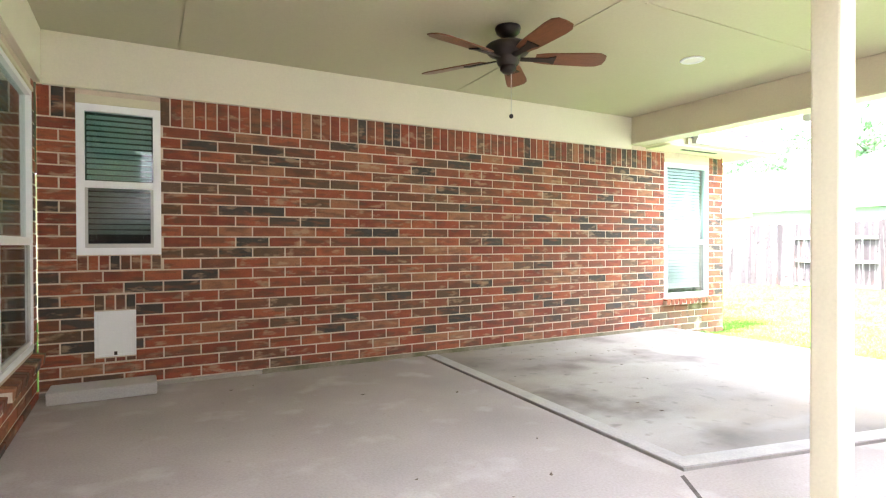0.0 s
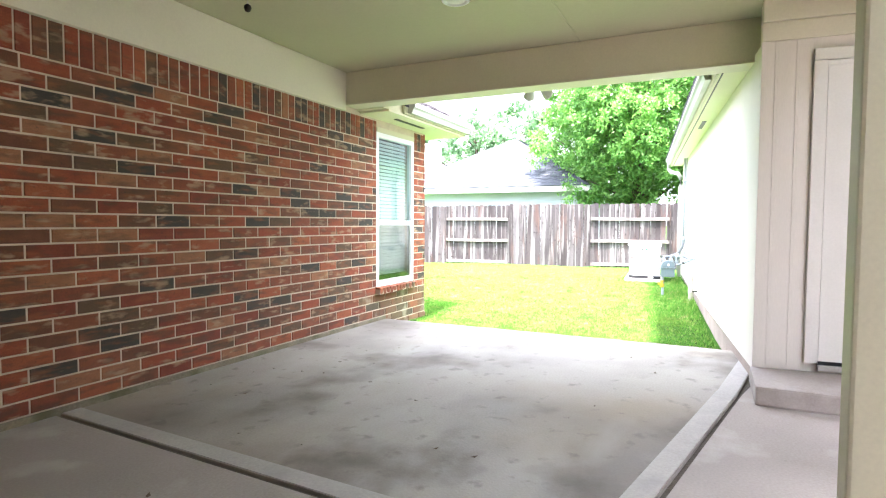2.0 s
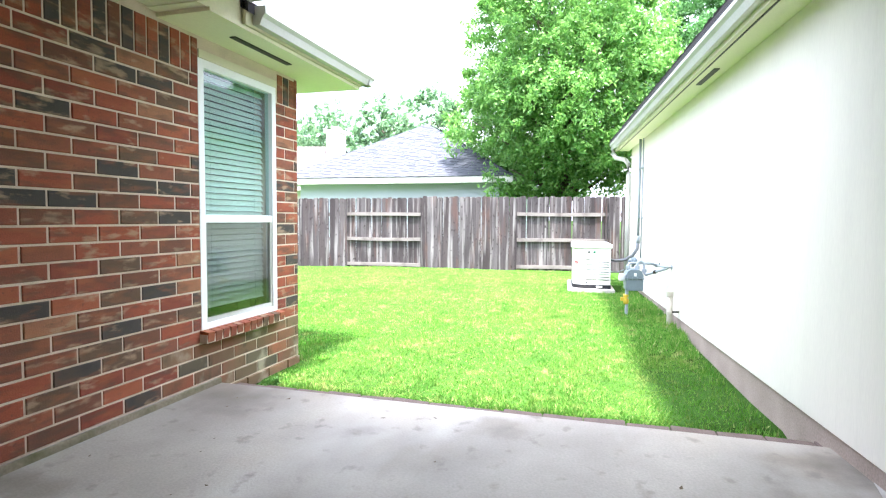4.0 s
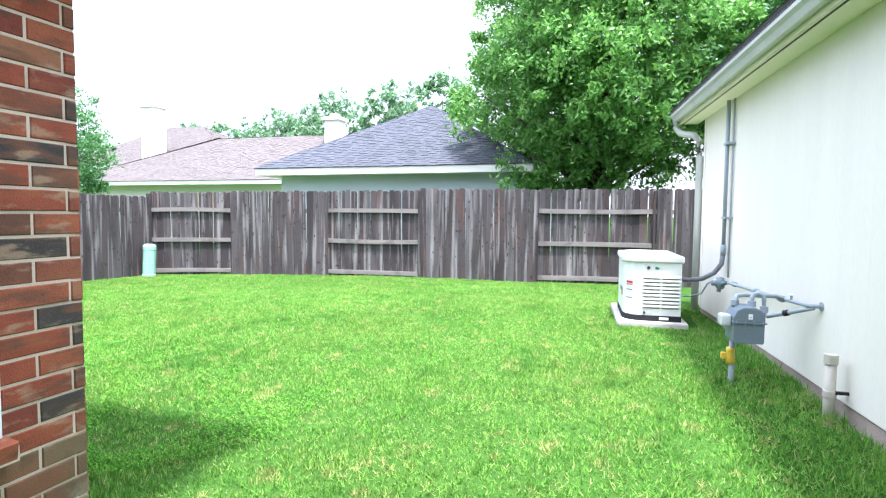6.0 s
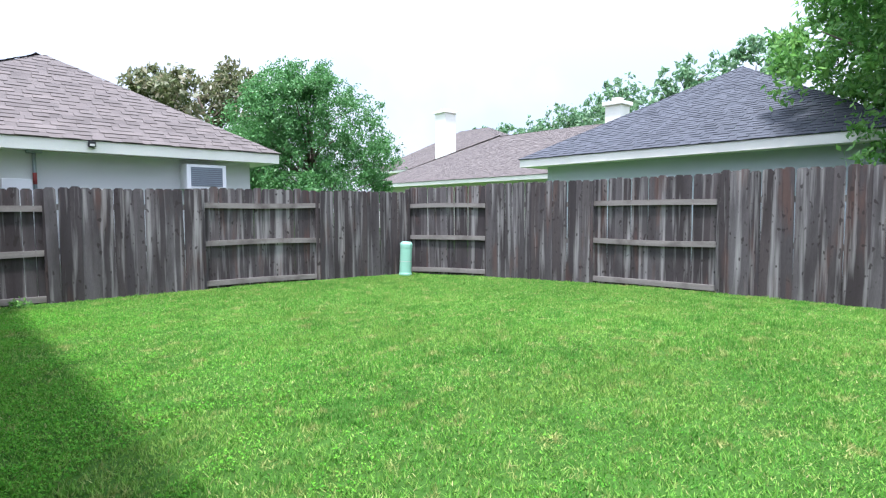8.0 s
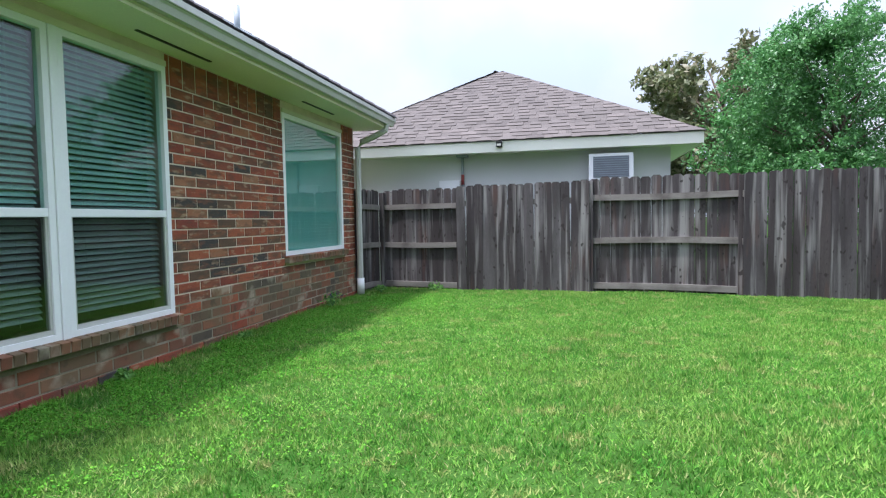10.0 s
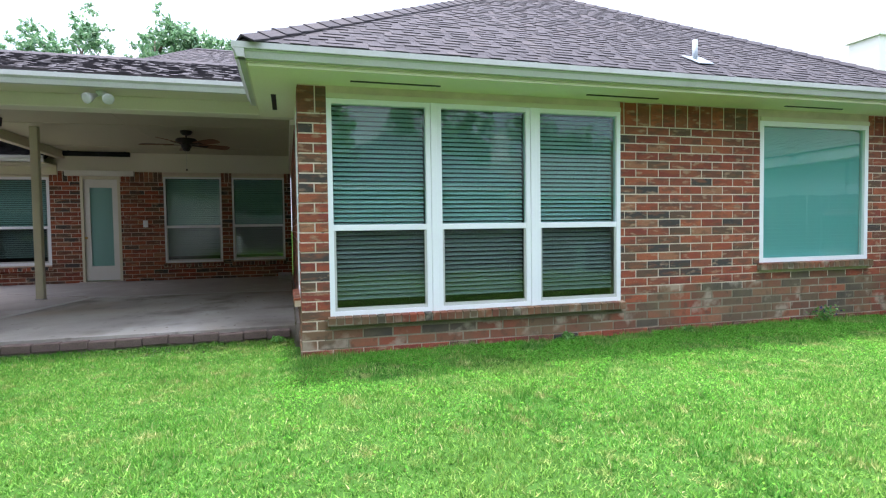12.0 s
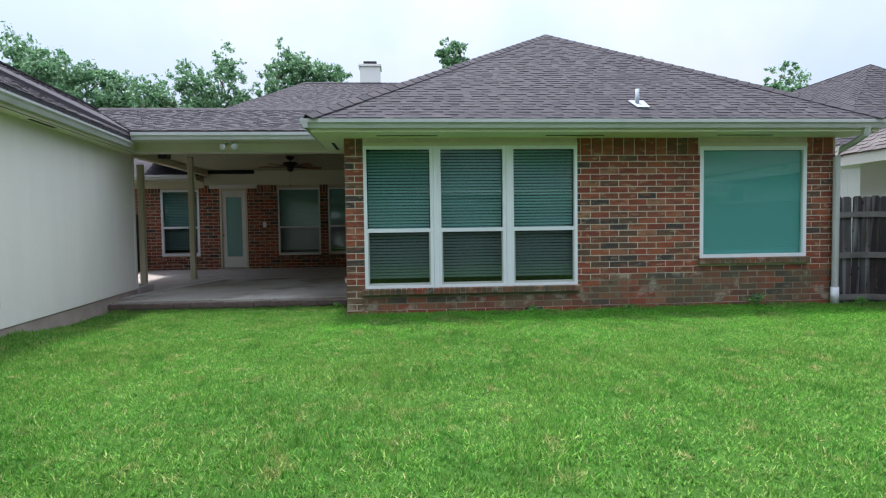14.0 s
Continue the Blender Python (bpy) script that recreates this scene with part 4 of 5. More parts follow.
for y in (1.5, 2.62):
    part("bracket", box(-0.02, 0.02, y - 0.015, y + 0.015, 0.08, 0.11), m_dark, roll)
swt = empty("outlet_box", pose(-0.75, 2.95, 1.33, 0, 0, 90), "small white outlet cover on the brick", "outlet")
part("cover", box(-0.05, 0.05, -0.03, 0.0, -0.08, 0.08, 0.006), m_vinyl, swt)

# ---- hatch in the brick wall ----
hatch = empty("access_panel", M_A @ Matrix.Translation((HATCH[0], 0, HATCH[2])), "white metal access panel set in the brick", "access panel")
hw, hh = HATCH[1] - HATCH[0], HATCH[3] - HATCH[2]
part("panel_frame", holed_wall(hw, 0, hh, 0.004, 0.05, [(0.02, hw - 0.02, 0.02, hh - 0.02)]), m_vinyl, hatch)
part("panel_door", box(0.02, hw - 0.02, 0.014, 0.03, 0.02, hh - 0.02, 0.004), m_vinyl, hatch, "white panel door")
part("latch", box(hw * 0.5 - 0.012, hw * 0.5 + 0.012, -0.004, 0.014, 0.012, 0.042, 0.003), m_dark, hatch, "dark latch")

# ---- house downspout ----
ds = empty("downspout", pose(8.06, 14.02, 0), "cream square downspout with a white foot", "downspout")
part("pipe", tube([(0.50, 0.14, 2.62), (0.48, 0.13, 2.52), (0.30, 0.10, 2.42), (0.10, 0.06, 2.34), (0.03, 0.04, 2.22), (0.03, 0.04, 0.12)], 0.05, 8), m_gutter, ds)
part("foot", tube([(0.03, 0.04, 0.14), (0.03, 0.04, -0.12)], 0.06, 14), m_vinyl, ds, "white plastic foot", smooth=True)


# ---- standby generator ----
ROUND = [radians(a) for a in (0, 30, 60, 90)]


def generator(m):
    r = empty("generator", m, "white louvred standby generator on a concrete pad", "generator")
    m_gen = mat("generator_enamel", (0.78, 0.78, 0.74), 0.35, 2, 0.04, 60, 0.03)
    m_louvre_shadow = mat("louvre_shadow", (0.16, 0.16, 0.155), 0.7, 4, 0.1)
    part("pad", box(-0.07, 0.70, -0.10, 1.30, -0.06, 0.045, 0.016), m_conc_light, r, "pale concrete pad")
    part("base", prism([(0.21 - 0.208 * math.cos(a), 0.21 - 0.208 * math.sin(a)) for a in ROUND] + [(0.638, 0.002), (0.638, 1.198), (0.21, 1.198), (0.002, 0.99)], "z", 0.045, 0.11), m_black, r, "black base frame")
    body = prism([(0.21 - 0.2 * math.cos(a), 0.21 - 0.2 * math.sin(a)) for a in ROUND] + [(0.63, 0.01), (0.63, 1.19), (0.21, 1.19), (0.01, 0.99)], "z", 0.11, 0.72)
    part("body", body, m_gen, r, "white enamelled housing")
    lid = bmesh.new()
    outline = [(0.205 - 0.22 * math.cos(a), 0.205 - 0.22 * math.sin(a)) for a in ROUND] + [(0.655, -0.015), (0.655, 1.215), (0.205, 1.215), (-0.015, 1.0)]
    prism(outline, "z", 0.722, 0.80, lid)
    bmesh.ops.bevel(lid, geom=lid.edges[:], offset=0.022, segments=3, affect="EDGES", profile=0.5)
    part("lid", lid, m_gen, r, "rounded white lid")
    for c in range(2):
        for i in range(9):
            part("louvre", prism([(0.0, 0.0), (-0.022, 0.012), (-0.022, 0.018), (0.0, 0.045)], "x", 0.215 + c * 0.205, 0.405 + c * 0.205), m_gen, r, m=Matrix.Translation((0, 0.010, 0.20 + i * 0.042)))
            # Solid dark strip paints the shadow beneath each louvre.
            part("louvre_slot", box(0.22 + c * 0.205, 0.40 + c * 0.205, 0.002, 0.0095, 0.193 + i * 0.042, 0.203 + i * 0.042), m_louvre_shadow, r)
    for x, mm in ((0.27, m_black), (0.36, mat("green_lens", (0.01, 0.16, 0.09), 0.2, 5, 0.1))):
        part("indicator", lathe([(0.018, 0.0), (0.018, 0.016), (0.009, 0.022)], 16), mm, r, m=pose(x, 0.011, 0.665, 90, 0, 0), smooth=True)
    m_red = mat("red_print", (0.45, 0.04, 0.05), 0.5, 5, 0.05)
    slope = pose(0.0734, 0.0734, 0, 0, 0, -45)
    for z0, z1, mm in ((0.475, 0.50, m_red), (0.455, 0.463, m_red), (0.395, 0.402, m_black), (0.30, 0.307, m_black)):
        part("print_bar", box(-0.042, 0.042, -0.0045, -0.001, z0, z1), mm, r, m=slope @ Matrix.Translation((0, -0.001, 0)))
    m_or = mat("orange_print", (0.65, 0.25, 0.03), 0.5, 5, 0.05)
    part("badge", box(-0.003, 0.0, 0.26, 0.62, 0.34, 0.39), mat("grey_print", (0.2, 0.2, 0.2), 0.5), r, "dark lettering bar", m=Matrix.Translation((0.009, 0, 0)))
    part("badge", prism([(0.26, 0.30), (0.44, 0.30), (0.40, 0.335), (0.26, 0.335)], "x", 0.006, 0.009), m_or, r, "orange shape")
    part("plate", box(0.40, 0.50, -0.004, 0.0, 0.065, 0.095), m_vinyl, r)
    part("latch", lathe([(0.014, 0), (0.014, 0.012), (0.006, 0.016)], 12), m_black, r, m=pose(0.235, 0.011, 0.14, 90, 0, 0))
    part("lid_hook", box(-0.028, -0.008, 0.28, 0.34, 0.735, 0.76, 0.004), m_gutter, r)
    return r


generator(Matrix.Translation((12.92, 3.93, 0.055)) @ pose(0, 0, 0, 0, 0, -86))

# ---- conduit, regulator and gas meter on the garage wall ----


def gw(u, v, z):
    return M_G @ Vector((u, v, z))


cond = empty("conduit", M_G, "grey electrical conduit clamped to the garage wall", "conduit")
CU = 7.49
part("riser", tube([(CU, 0.05, 0.98), (CU, 0.05, 2.598)], 0.022, 12), m_pipe, cond, smooth=True)
part("riser", tube([(CU - 0.12, 0.022, 0.64), (CU - 0.12, 0.022, 2.598)], 0.010, 8), m_pipe, cond, "thin second riser", smooth=True)
for z in (1.30, 2.12):
    part("clamp", box(CU - 0.14, CU + 0.04, 0.004, 0.08, z - 0.012, z + 0.012, 0.003), m_pipe, cond, "metal strap clamp")
part("coupling", tube([(CU, 0.05, 0.88), (CU, 0.05, 1.0)], 0.030, 12), m_pipe, cond, smooth=True)
part("flex", tube([(CU, 0.05, 0.90), (CU + 0.01, 0.06, 0.78), (CU + 0.06, 0.12, 0.67), (CU + 0.16, 0.22, 0.59), (CU + 0.30, 0.34, 0.555), (CU + 0.48, 0.46, 0.55)], 0.027, 12), mat("flex_grey", (0.19, 0.20, 0.22), 0.55, 60, 0.3, 120, 0.3), cond, "dark flexible conduit", smooth=True)

gas = empty("gas_pipe", M_G, "grey steel gas pipe along the garage wall", "gas pipe")
part("run", tube([(7.25, 0.15, 0.61), (6.95, 0.12, 0.625), (6.0, 0.10, 0.65), (5.25, 0.09, 0.675), (5.17, 0.08, 0.677), (5.14, 0.05, 0.677), (5.14, -0.01, 0.677)], 0.015, 10), m_pipe, gas, smooth=True)
for u, z in ((6.85, 0.628), (6.2, 0.645), (5.6, 0.664)):
    part("union", tube([(u - 0.04, 0.105, z), (u + 0.04, 0.105, z)], 0.026, 10), m_pipe, gas, "threaded union", smooth=True)
part("valve_stem", tube([(5.42, 0.10, 0.67), (5.42, 0.10, 0.715)], 0.010, 8), m_pipe, gas)
part("valve_lever", box(5.385, 5.455, 0.09, 0.11, 0.715, 0.723, 0.003), m_vinyl, gas, "pale valve lever")
part("wall_flange", tube([(5.14, 0.012, 0.677), (5.14, 0.0, 0.677)], 0.032, 16), m_pipe, gas, "round wall flange", smooth=False)
part("small_line", tube([(7.40, 0.16, 0.60), (7.50, 0.20, 0.55), (7.60, 0.24, 0.42), (7.70, 0.34, 0.37), (7.84, 0.46, 0.36)], 0.010, 8), m_pipe, gas, "thin gas line", smooth=True)
reg = empty("gas_regulator", M_G @ Matrix.Translation((7.10, 0.17, 0.605)) @ Matrix.Scale(0.66, 4), "blue-grey round gas regulator", "gas regulator")
part("body", lathe([(0.03, -0.07), (0.09, -0.05), (0.105, -0.01), (0.105, 0.01), (0.09, 0.05), (0.045, 0.07), (0.04, 0.13), (0.01, 0.135)], 22), m_meter, reg, m=pose(0, 0, 0, -90, 0, 0), smooth=True)
part("inlet", tube([(0.16, -0.03, 0.0), (0.05, 0, 0)], 0.035, 10), m_meter, reg, smooth=True)
part("outlet", tube([(-0.05, 0, 0.0), (-0.18, -0.04, 0.03)], 0.035, 10), m_meter, reg, smooth=True)
part("spout", tube([(0, 0, -0.04), (0, 0.02, -0.14)], 0.035, 10), m_meter, reg, smooth=True)
part("tag", box(-0.03, 0.03, 0.05, 0.095, 0.02, 0.06, 0.004), m_vinyl, reg, "white tag")

meter = empty("gas_meter", M_G @ Matrix.Translation((5.42, 0.42, 0.0)), "grey gas meter with pipes and yellow valve", "gas meter")
case = prism([(-0.10, 0.345), (0.10, 0.345), (0.108, 0.36), (0.108, 0.498), (-0.108, 0.498), (-0.108, 0.36)], "x", -0.115, 0.115)
bmesh.ops.bevel(case, geom=case.edges[:], offset=0.006, segments=2, affect="EDGES", profile=0.6)
part("case", case, m_meter, meter, "blue-grey lower case")
dome = prism([(-0.11, 0.512), (0.11, 0.512), (0.11, 0.55), (0.085, 0.60), (0.045, 0.622), (-0.045, 0.622), (-0.085, 0.60), (-0.11, 0.55)], "x", -0.118, 0.118)
bmesh.ops.bevel(dome, geom=dome.edges[:], offset=0.008, segments=2, affect="EDGES", profile=0.6)
part("cover", dome, m_meter, meter, "grey domed upper case")
part("rim", box(-0.128, 0.128, -0.12, 0.12, 0.499, 0.511, 0.003), m_meter, meter, "bolted flange")
for y in (-0.095, -0.03, 0.03, 0.095):
    part("bolt", tube([(-0.112, y, 0.488), (-0.112, y, 0.522)], 0.007, 6), m_pipe, meter)
part("index", box(-0.07, 0.05, 0.112, 0.185, 0.465, 0.555, 0.014), mat("clear_index", (0.50, 0.52, 0.52), 0.2, 5, 0.05), meter, "pale index window")
part("label", box(-0.1215, -0.1185, -0.02, 0.01, 0.535, 0.575, 0.001), m_vinyl, meter, "white label")
part("label_print", box(-0.1235, -0.1218, -0.012, 0.002, 0.548, 0.552), m_black, meter)
part("pipe", tube([(0.04, 0.065, 0.60), (0.04, 0.065, 0.66), (0.05, 0.05, 0.69), (0.08, 0.0, 0.695), (0.12, -0.26, 0.69), (0.13, -0.31, 0.665)], 0.017, 10), m_pipe, meter, smooth=True)
part("pipe", tube([(0.0, -0.045, 0.60), (0.0, -0.045, 0.685), (0.0, -0.06, 0.715), (0.0, -0.085, 0.722), (0.0, -0.115, 0.71), (0.0, -0.13, 0.68), (0.0, -0.135, 0.57), (-0.03, -0.15, 0.55), (-0.08, -0.20, 0.575), (-0.22, -0.33, 0.642), (-0.27, -0.37, 0.665)], 0.017, 10), m_pipe, meter, smooth=True)
for p in ((0.04, 0.065, 0.64), (0.0, -0.045, 0.64), (0.0, -0.134, 0.60)):
    part("collar", tube([(p[0], p[1], p[2] - 0.022), (p[0], p[1], p[2] + 0.022)], 0.031, 8), m_pipe, meter, "swivel nut", smooth=False)
part("elbow_band", tube([(-0.115, -0.232, 0.592), (-0.14, -0.255, 0.604)], 0.024, 10), m_dark, meter, "dark pipe coupling", smooth=True)
part("riser", tube([(0.03, 0.075, -0.25), (0.03, 0.075, 0.34)], 0.022, 10), m_pipe, meter, "grey riser", smooth=True)
part("lock_valve", lathe([(0.028, 0.0), (0.036, 0.02), (0.036, 0.06), (0.026, 0.08), (0.032, 0.10), (0.032, 0.13)], 14), m_yellow, meter, "yellow shut-off valve", m=Matrix.Translation((0.03, 0.085, 0.15)), smooth=True)
part("valve_ear", box(0.01, 0.05, 0.115, 0.155, 0.19, 0.24, 0.008), m_yellow, meter, "yellow valve handle")
stub = empty("clean_out", M_G @ Matrix.Translation((4.74, 0.10, 0.0)), "short beige plastic clean-out pipe in the grass", "pipe")
m_stub = mat("beige_plastic", (0.50, 0.46, 0.39), 0.5, 4, 0.1, 60, 0.05)
part("pipe", tube([(0, 0, -0.14), (0, 0, 0.40)], 0.034, 16), m_stub, stub, smooth=True)
part("coupling", lathe([(0.037, 0.14), (0.040, 0.145), (0.040, 0.185), (0.037, 0.19)], 16), m_stub, stub)
part("cap", lathe([(0.039, 0.36), (0.041, 0.365), (0.041, 0.425), (0.022, 0.43)], 16), m_stub, stub, "screw cap")
part("strap", box(-0.038, -0.02, -0.098, -0.02, 0.17, 0.19), m_dark, stub, "wall strap")

# ---- dry leaves and grit on the patio ----
def litter():
    b = bmesh.new()
    rng = random.Random(5)
    for k in range(46):
        x, y = (rng.uniform(0.2, 2.4), rng.uniform(2.5, 5.9)) if k < 12 else (rng.uniform(3.0, 6.6), rng.uniform(2.6, 6.0))
        s, a = rng.uniform(0.008, 0.026), rng.uniform(0, math.tau)
        z = 0.0 if x < 2.5 else 0.002
        pts = [(-1, 0, 0.2), (0, -0.45, 0.05), (1, 0, 0.35), (0, 0.45, 0.1)]
        b.faces.new([b.verts.new((x + s * (p[0] * math.cos(a) - p[1] * math.sin(a)), y + s * (p[0] * math.sin(a) + p[1] * math.cos(a)), z + 0.002 + s * p[2])) for p in pts])
    return tagged(part("leaf_litter", b, mat("dry_leaf", (0.10, 0.07, 0.04), 0.8, 9, 0.4), None), "small dry leaves scattered on the concrete", "leaves", kind="stuff")


litter()


# ---- refuse bin beside the side fence ----
def wheeled_bin(m):
    r = empty("wheeled_bin", m, "dark wheeled refuse bin with a lime green lid", "bin")
    m_bin = mat("dark_bin_plastic", (0.02, 0.022, 0.022), 0.5, 4, 0.2, 60, 0.1)
    b = bmesh.new()
    rings = [[b.verts.new((x * w, y * d, z)) for x, y in ((-1, -1), (1, -1), (1, 1), (-1, 1))] for w, d, z in ((0.20, 0.23, 0.03), (0.27, 0.31, 0.93), (0.29, 0.33, 0.94), (0.29, 0.33, 0.98))]
    for r0, r1 in zip(rings, rings[1:]):
        for k in range(4):
            b.faces.new((r0[k], r0[(k + 1) % 4], r1[(k + 1) % 4], r1[k]))
    b.faces.new(rings[0][::-1])
    b.faces.new(rings[-1])
    part("body", b, m_bin, r, "dark tapered body")
    part("lid", prism([(-0.35, 0.985), (0.34, 0.985), (0.34, 1.02), (0.10, 1.075), (-0.25, 1.065), (-0.35, 1.02)], "x", -0.30, 0.30), mat("lime_plastic", (0.22, 0.42, 0.06), 0.45, 4, 0.1, 60, 0.05), r, "lime green lid")
    for x in (-0.24, 0.22):
        part("wheel", tube([(x - 0.02, 0.24, 0.10), (x + 0.04, 0.24, 0.10)], 0.10, 16), m_black, r, "black rubber wheel")
    part("handle", tube([(-0.22, 0.36, 0.98), (0.22, 0.36, 0.98)], 0.015, 8), m_bin, r)
    return r


wheeled_bin(pose(1.80, -0.16, 0.0, 0, 0, 180))


# ---- neighbouring houses beyond the fence ----
def hip_house(label, x0, x1, y0, y1, eave, wall_in, peak0, peak1, wall_mat, roof_mat, base=-0.2, fascia=0.16, courses=0.12):
    """A one-storey house with a hip roof; peak0 and peak1 are the ends of the ridge."""
    r = empty("neighbour_house", pose(0, 0, 0), label, "house", "neighbouring houses")
    a, c, d, e = x0 + wall_in, x1 - wall_in, y0 + wall_in, y1 - wall_in
    for bx in ((a, c, d, d + 0.15), (a, c, e - 0.15, e), (a, a + 0.15, d + 0.152, e - 0.152), (c - 0.15, c, d + 0.152, e - 0.152)):
        part("wall", box(bx[0], bx[1], bx[2], bx[3], base, eave - 0.02), wall_mat, r)
    part("soffit", box(x0 + 0.02, x1 - 0.02, y0 + 0.02, y1 - 0.02, eave - fascia, eave - fascia + 0.03), m_white, r)
    for bx in ((x0, x1, y0, y0 + 0.03), (x0, x1, y1 - 0.03, y1), (x0, x0 + 0.03, y0 + 0.032, y1 - 0.032), (x1 - 0.03, x1, y0 + 0.032, y1 - 0.032)):
        part("fascia", box(bx[0], bx[1], bx[2], bx[3], eave - fascia - 0.01, eave + 0.01), m_white, r, "white fascia")
    cs = [(x0 - 0.03, y0 - 0.03, eave + 0.02), (x1 + 0.03, y0 - 0.03, eave + 0.02), (x1 + 0.03, y1 + 0.03, eave + 0.02), (x0 - 0.03, y1 + 0.03, eave + 0.02)]
    P, Q = Vector(peak0), Vector(peak1)
    along_x = abs(P.x - Q.x) > abs(P.y - Q.y)
    if along_x:
        faces = [[cs[0], cs[1], Q, P], [cs[1], cs[2], Q], [cs[2], cs[3], P, Q], [cs[3], cs[0], P]]
    else:
        faces = [[cs[0], cs[1], P], [cs[1], cs[2], Q, P], [cs[2], cs[3], Q], [cs[3], cs[0], P, Q]]
    for f in faces:
        b = bmesh.new()
        shingle_courses(b, [Vector(p) for p in f], courses, 0.24, 0.015)
        tagged(part("roof_slope", b, roof_mat, r), kind="stuff")
    return r


def plane_rows(poly, step):
    """Rows up a roof slope: for each course its two ends at the low and the high edge."""
    base0, base1 = poly[0], poly[1]
    u = (base1 - base0).normalized()
    nrm = Vector((0, 0, 0))
    for i in range(len(poly)):
        nrm += poly[i].cross(poly[(i + 1) % len(poly)])
    nrm.normalize()
    if nrm.z < 0:
        nrm = -nrm
    v = nrm.cross(u).normalized()
    if v.z < 0:
        v = -v
    q = [((p - base0).dot(u), (p - base0).dot(v)) for p in poly]
    top = max(b for _, b in q)

    def span(h):
        xs = []
        for (a0, b0), (a1, b1) in zip(q, q[1:] + q[:1]):
            if abs(b1 - b0) > 1e-6 and min(b0, b1) - 1e-6 <= h <= max(b0, b1) + 1e-6:
                xs.append(a0 + (a1 - a0) * (h - b0) / (b1 - b0))
        if abs(h) < 1e-6:
            xs += [a for a, b in q if abs(b) < 1e-6]
        return (min(xs), max(xs)) if len(xs) > 1 else None
    rows, h = [], 0.0
    while h < top - 0.01:
        lo, hi = span(max(h, 0.001)), span(min(h + step, top - 0.001))
        if lo and hi:
            rows.append((h, min(h + step, top), lo, hi))
        h += step
    return base0, u, v, nrm, rows


def shingle_courses(b, poly, step, tab=0.34, lift=0.014):
    """Lapped tabs over a roof slope, each a wedge of its own, joined in one mesh."""
    o, u, v, n, rows = plane_rows(poly, step)
    for h0, h1, lo, hi in rows:
        x = lo[0] - random.uniform(0, tab)
        tooth = random.random() < 0.5
        while x < lo[1]:
            tooth = not tooth if random.random() < 0.88 else tooth
            w = tab * (random.uniform(0.7, 1.35) if tooth else random.uniform(0.35, 0.8))
            a0, a1 = max(x, lo[0]), min(x + w - 0.002, lo[1])
            x += w
            if a1 - a0 < 0.02:
                continue
            c0, c1 = min(max(a0, hi[0]), hi[1]), max(min(a1, hi[1]), hi[0])
            drop = random.uniform(-0.004, 0.006)
            lf = lift * (random.uniform(0.85, 1.1) if tooth else random.uniform(0.3, 0.42))
            tops = [o + u * a0 + v * (h0 - drop) + n * lf, o + u * a1 + v * (h0 - drop) + n * lf, o + u * c1 + v * (h1 + 0.02) + n * 0.003, o + u * c0 + v * (h1 + 0.02) + n * 0.003]
            low = [o + u * a0 + v * (h0 - drop) - n * 0.004, o + u * a1 + v * (h0 - drop) - n * 0.004]
            t = [b.verts.new(p) for p in tops]
            w2 = [b.verts.new(p) for p in low]
            if c1 - c0 > 1e-4:
                b.faces.new(t)
            else:
                b.faces.new((t[0], t[1], t[2]))
            b.faces.new((w2[0], w2[1], t[1], t[0]))


nw = hip_house("pale grey house with a brown shingle hip roof", 6.6, 13.45, 14.98, 19.6, 2.36, 0.42, (9.9, 17.2, 4.10), (10.05, 17.3, 4.10), m_wall_pale, m_shingle_tan)
ac = empty("window_air_conditioner", pose(11.72, 15.30, 1.66), "white window air conditioner with a dark grille", "air conditioner")
part("case", box(0.0, 0.70, -0.25, 0.20, 0.0, 0.44, 0.012), m_vinyl, ac)
part("grille", box(0.07, 0.63, -0.258, -0.251, 0.05, 0.39), mat("grille_grey", (0.16, 0.18, 0.21), 0.5), ac, "dark grille")
for i in range(9):
    part("fin", box(0.07, 0.63, -0.264, -0.2585, 0.07 + i * 0.036, 0.076 + i * 0.036), m_pipe, ac)
mast = empty("service_mast", pose(9.56, 15.33, 1.50), "grey electric service pipe with a red band on a house wall", "service pipe")
part("pipe", tube([(0, 0, 0), (0, 0, 0.72)], 0.026, 10), m_pipe, mast, smooth=True)
part("band", tube([(0, 0, 0.18), (0, 0, 0.36)], 0.028, 10), mat("red_tape", (0.30, 0.055, 0.05), 0.5, 6, 0.15), mast, "red painted band", smooth=True)
part("roof_collar", box(-0.10, 0.10, -0.08, 0.06, 0.66, 0.72, 0.01), m_pipe, mast, "grey collar under the eave")
part("panel_box", box(-0.42, -0.04, -0.06, 0.068, -0.35, 0.26, 0.01), m_vinyl, mast, "white meter panel")
eye_lamp = empty("eave_lamp", pose(10.266, 14.975, 2.31), "small black lamp on a white fascia", "lamp")
part("case", box(-0.05, 0.05, -0.06, 0.005, -0.04, 0.05, 0.006), m_black, eye_lamp)
part("lens", box(-0.035, 0.035, -0.068, -0.061, -0.025, 0.01), m_gutter, eye_lamp, "pale lens")
hip_house("grey-walled house with a blue-grey hip roof", 19.4, 31.0, 6.0, 13.75, 2.52, 0.5, (23.5, 9.95, 4.85), (27.0, 9.95, 4.85), m_wall_grey, m_shingle_blue)
hip_house("tan house with a pale brown hip roof", 27.0, 37.0, 14.6, 31.0, 2.75, 0.5, (31.0, 17.6, 5.1), (31.0, 24.5, 5.3), m_wall_tan, m_shingle_tan)
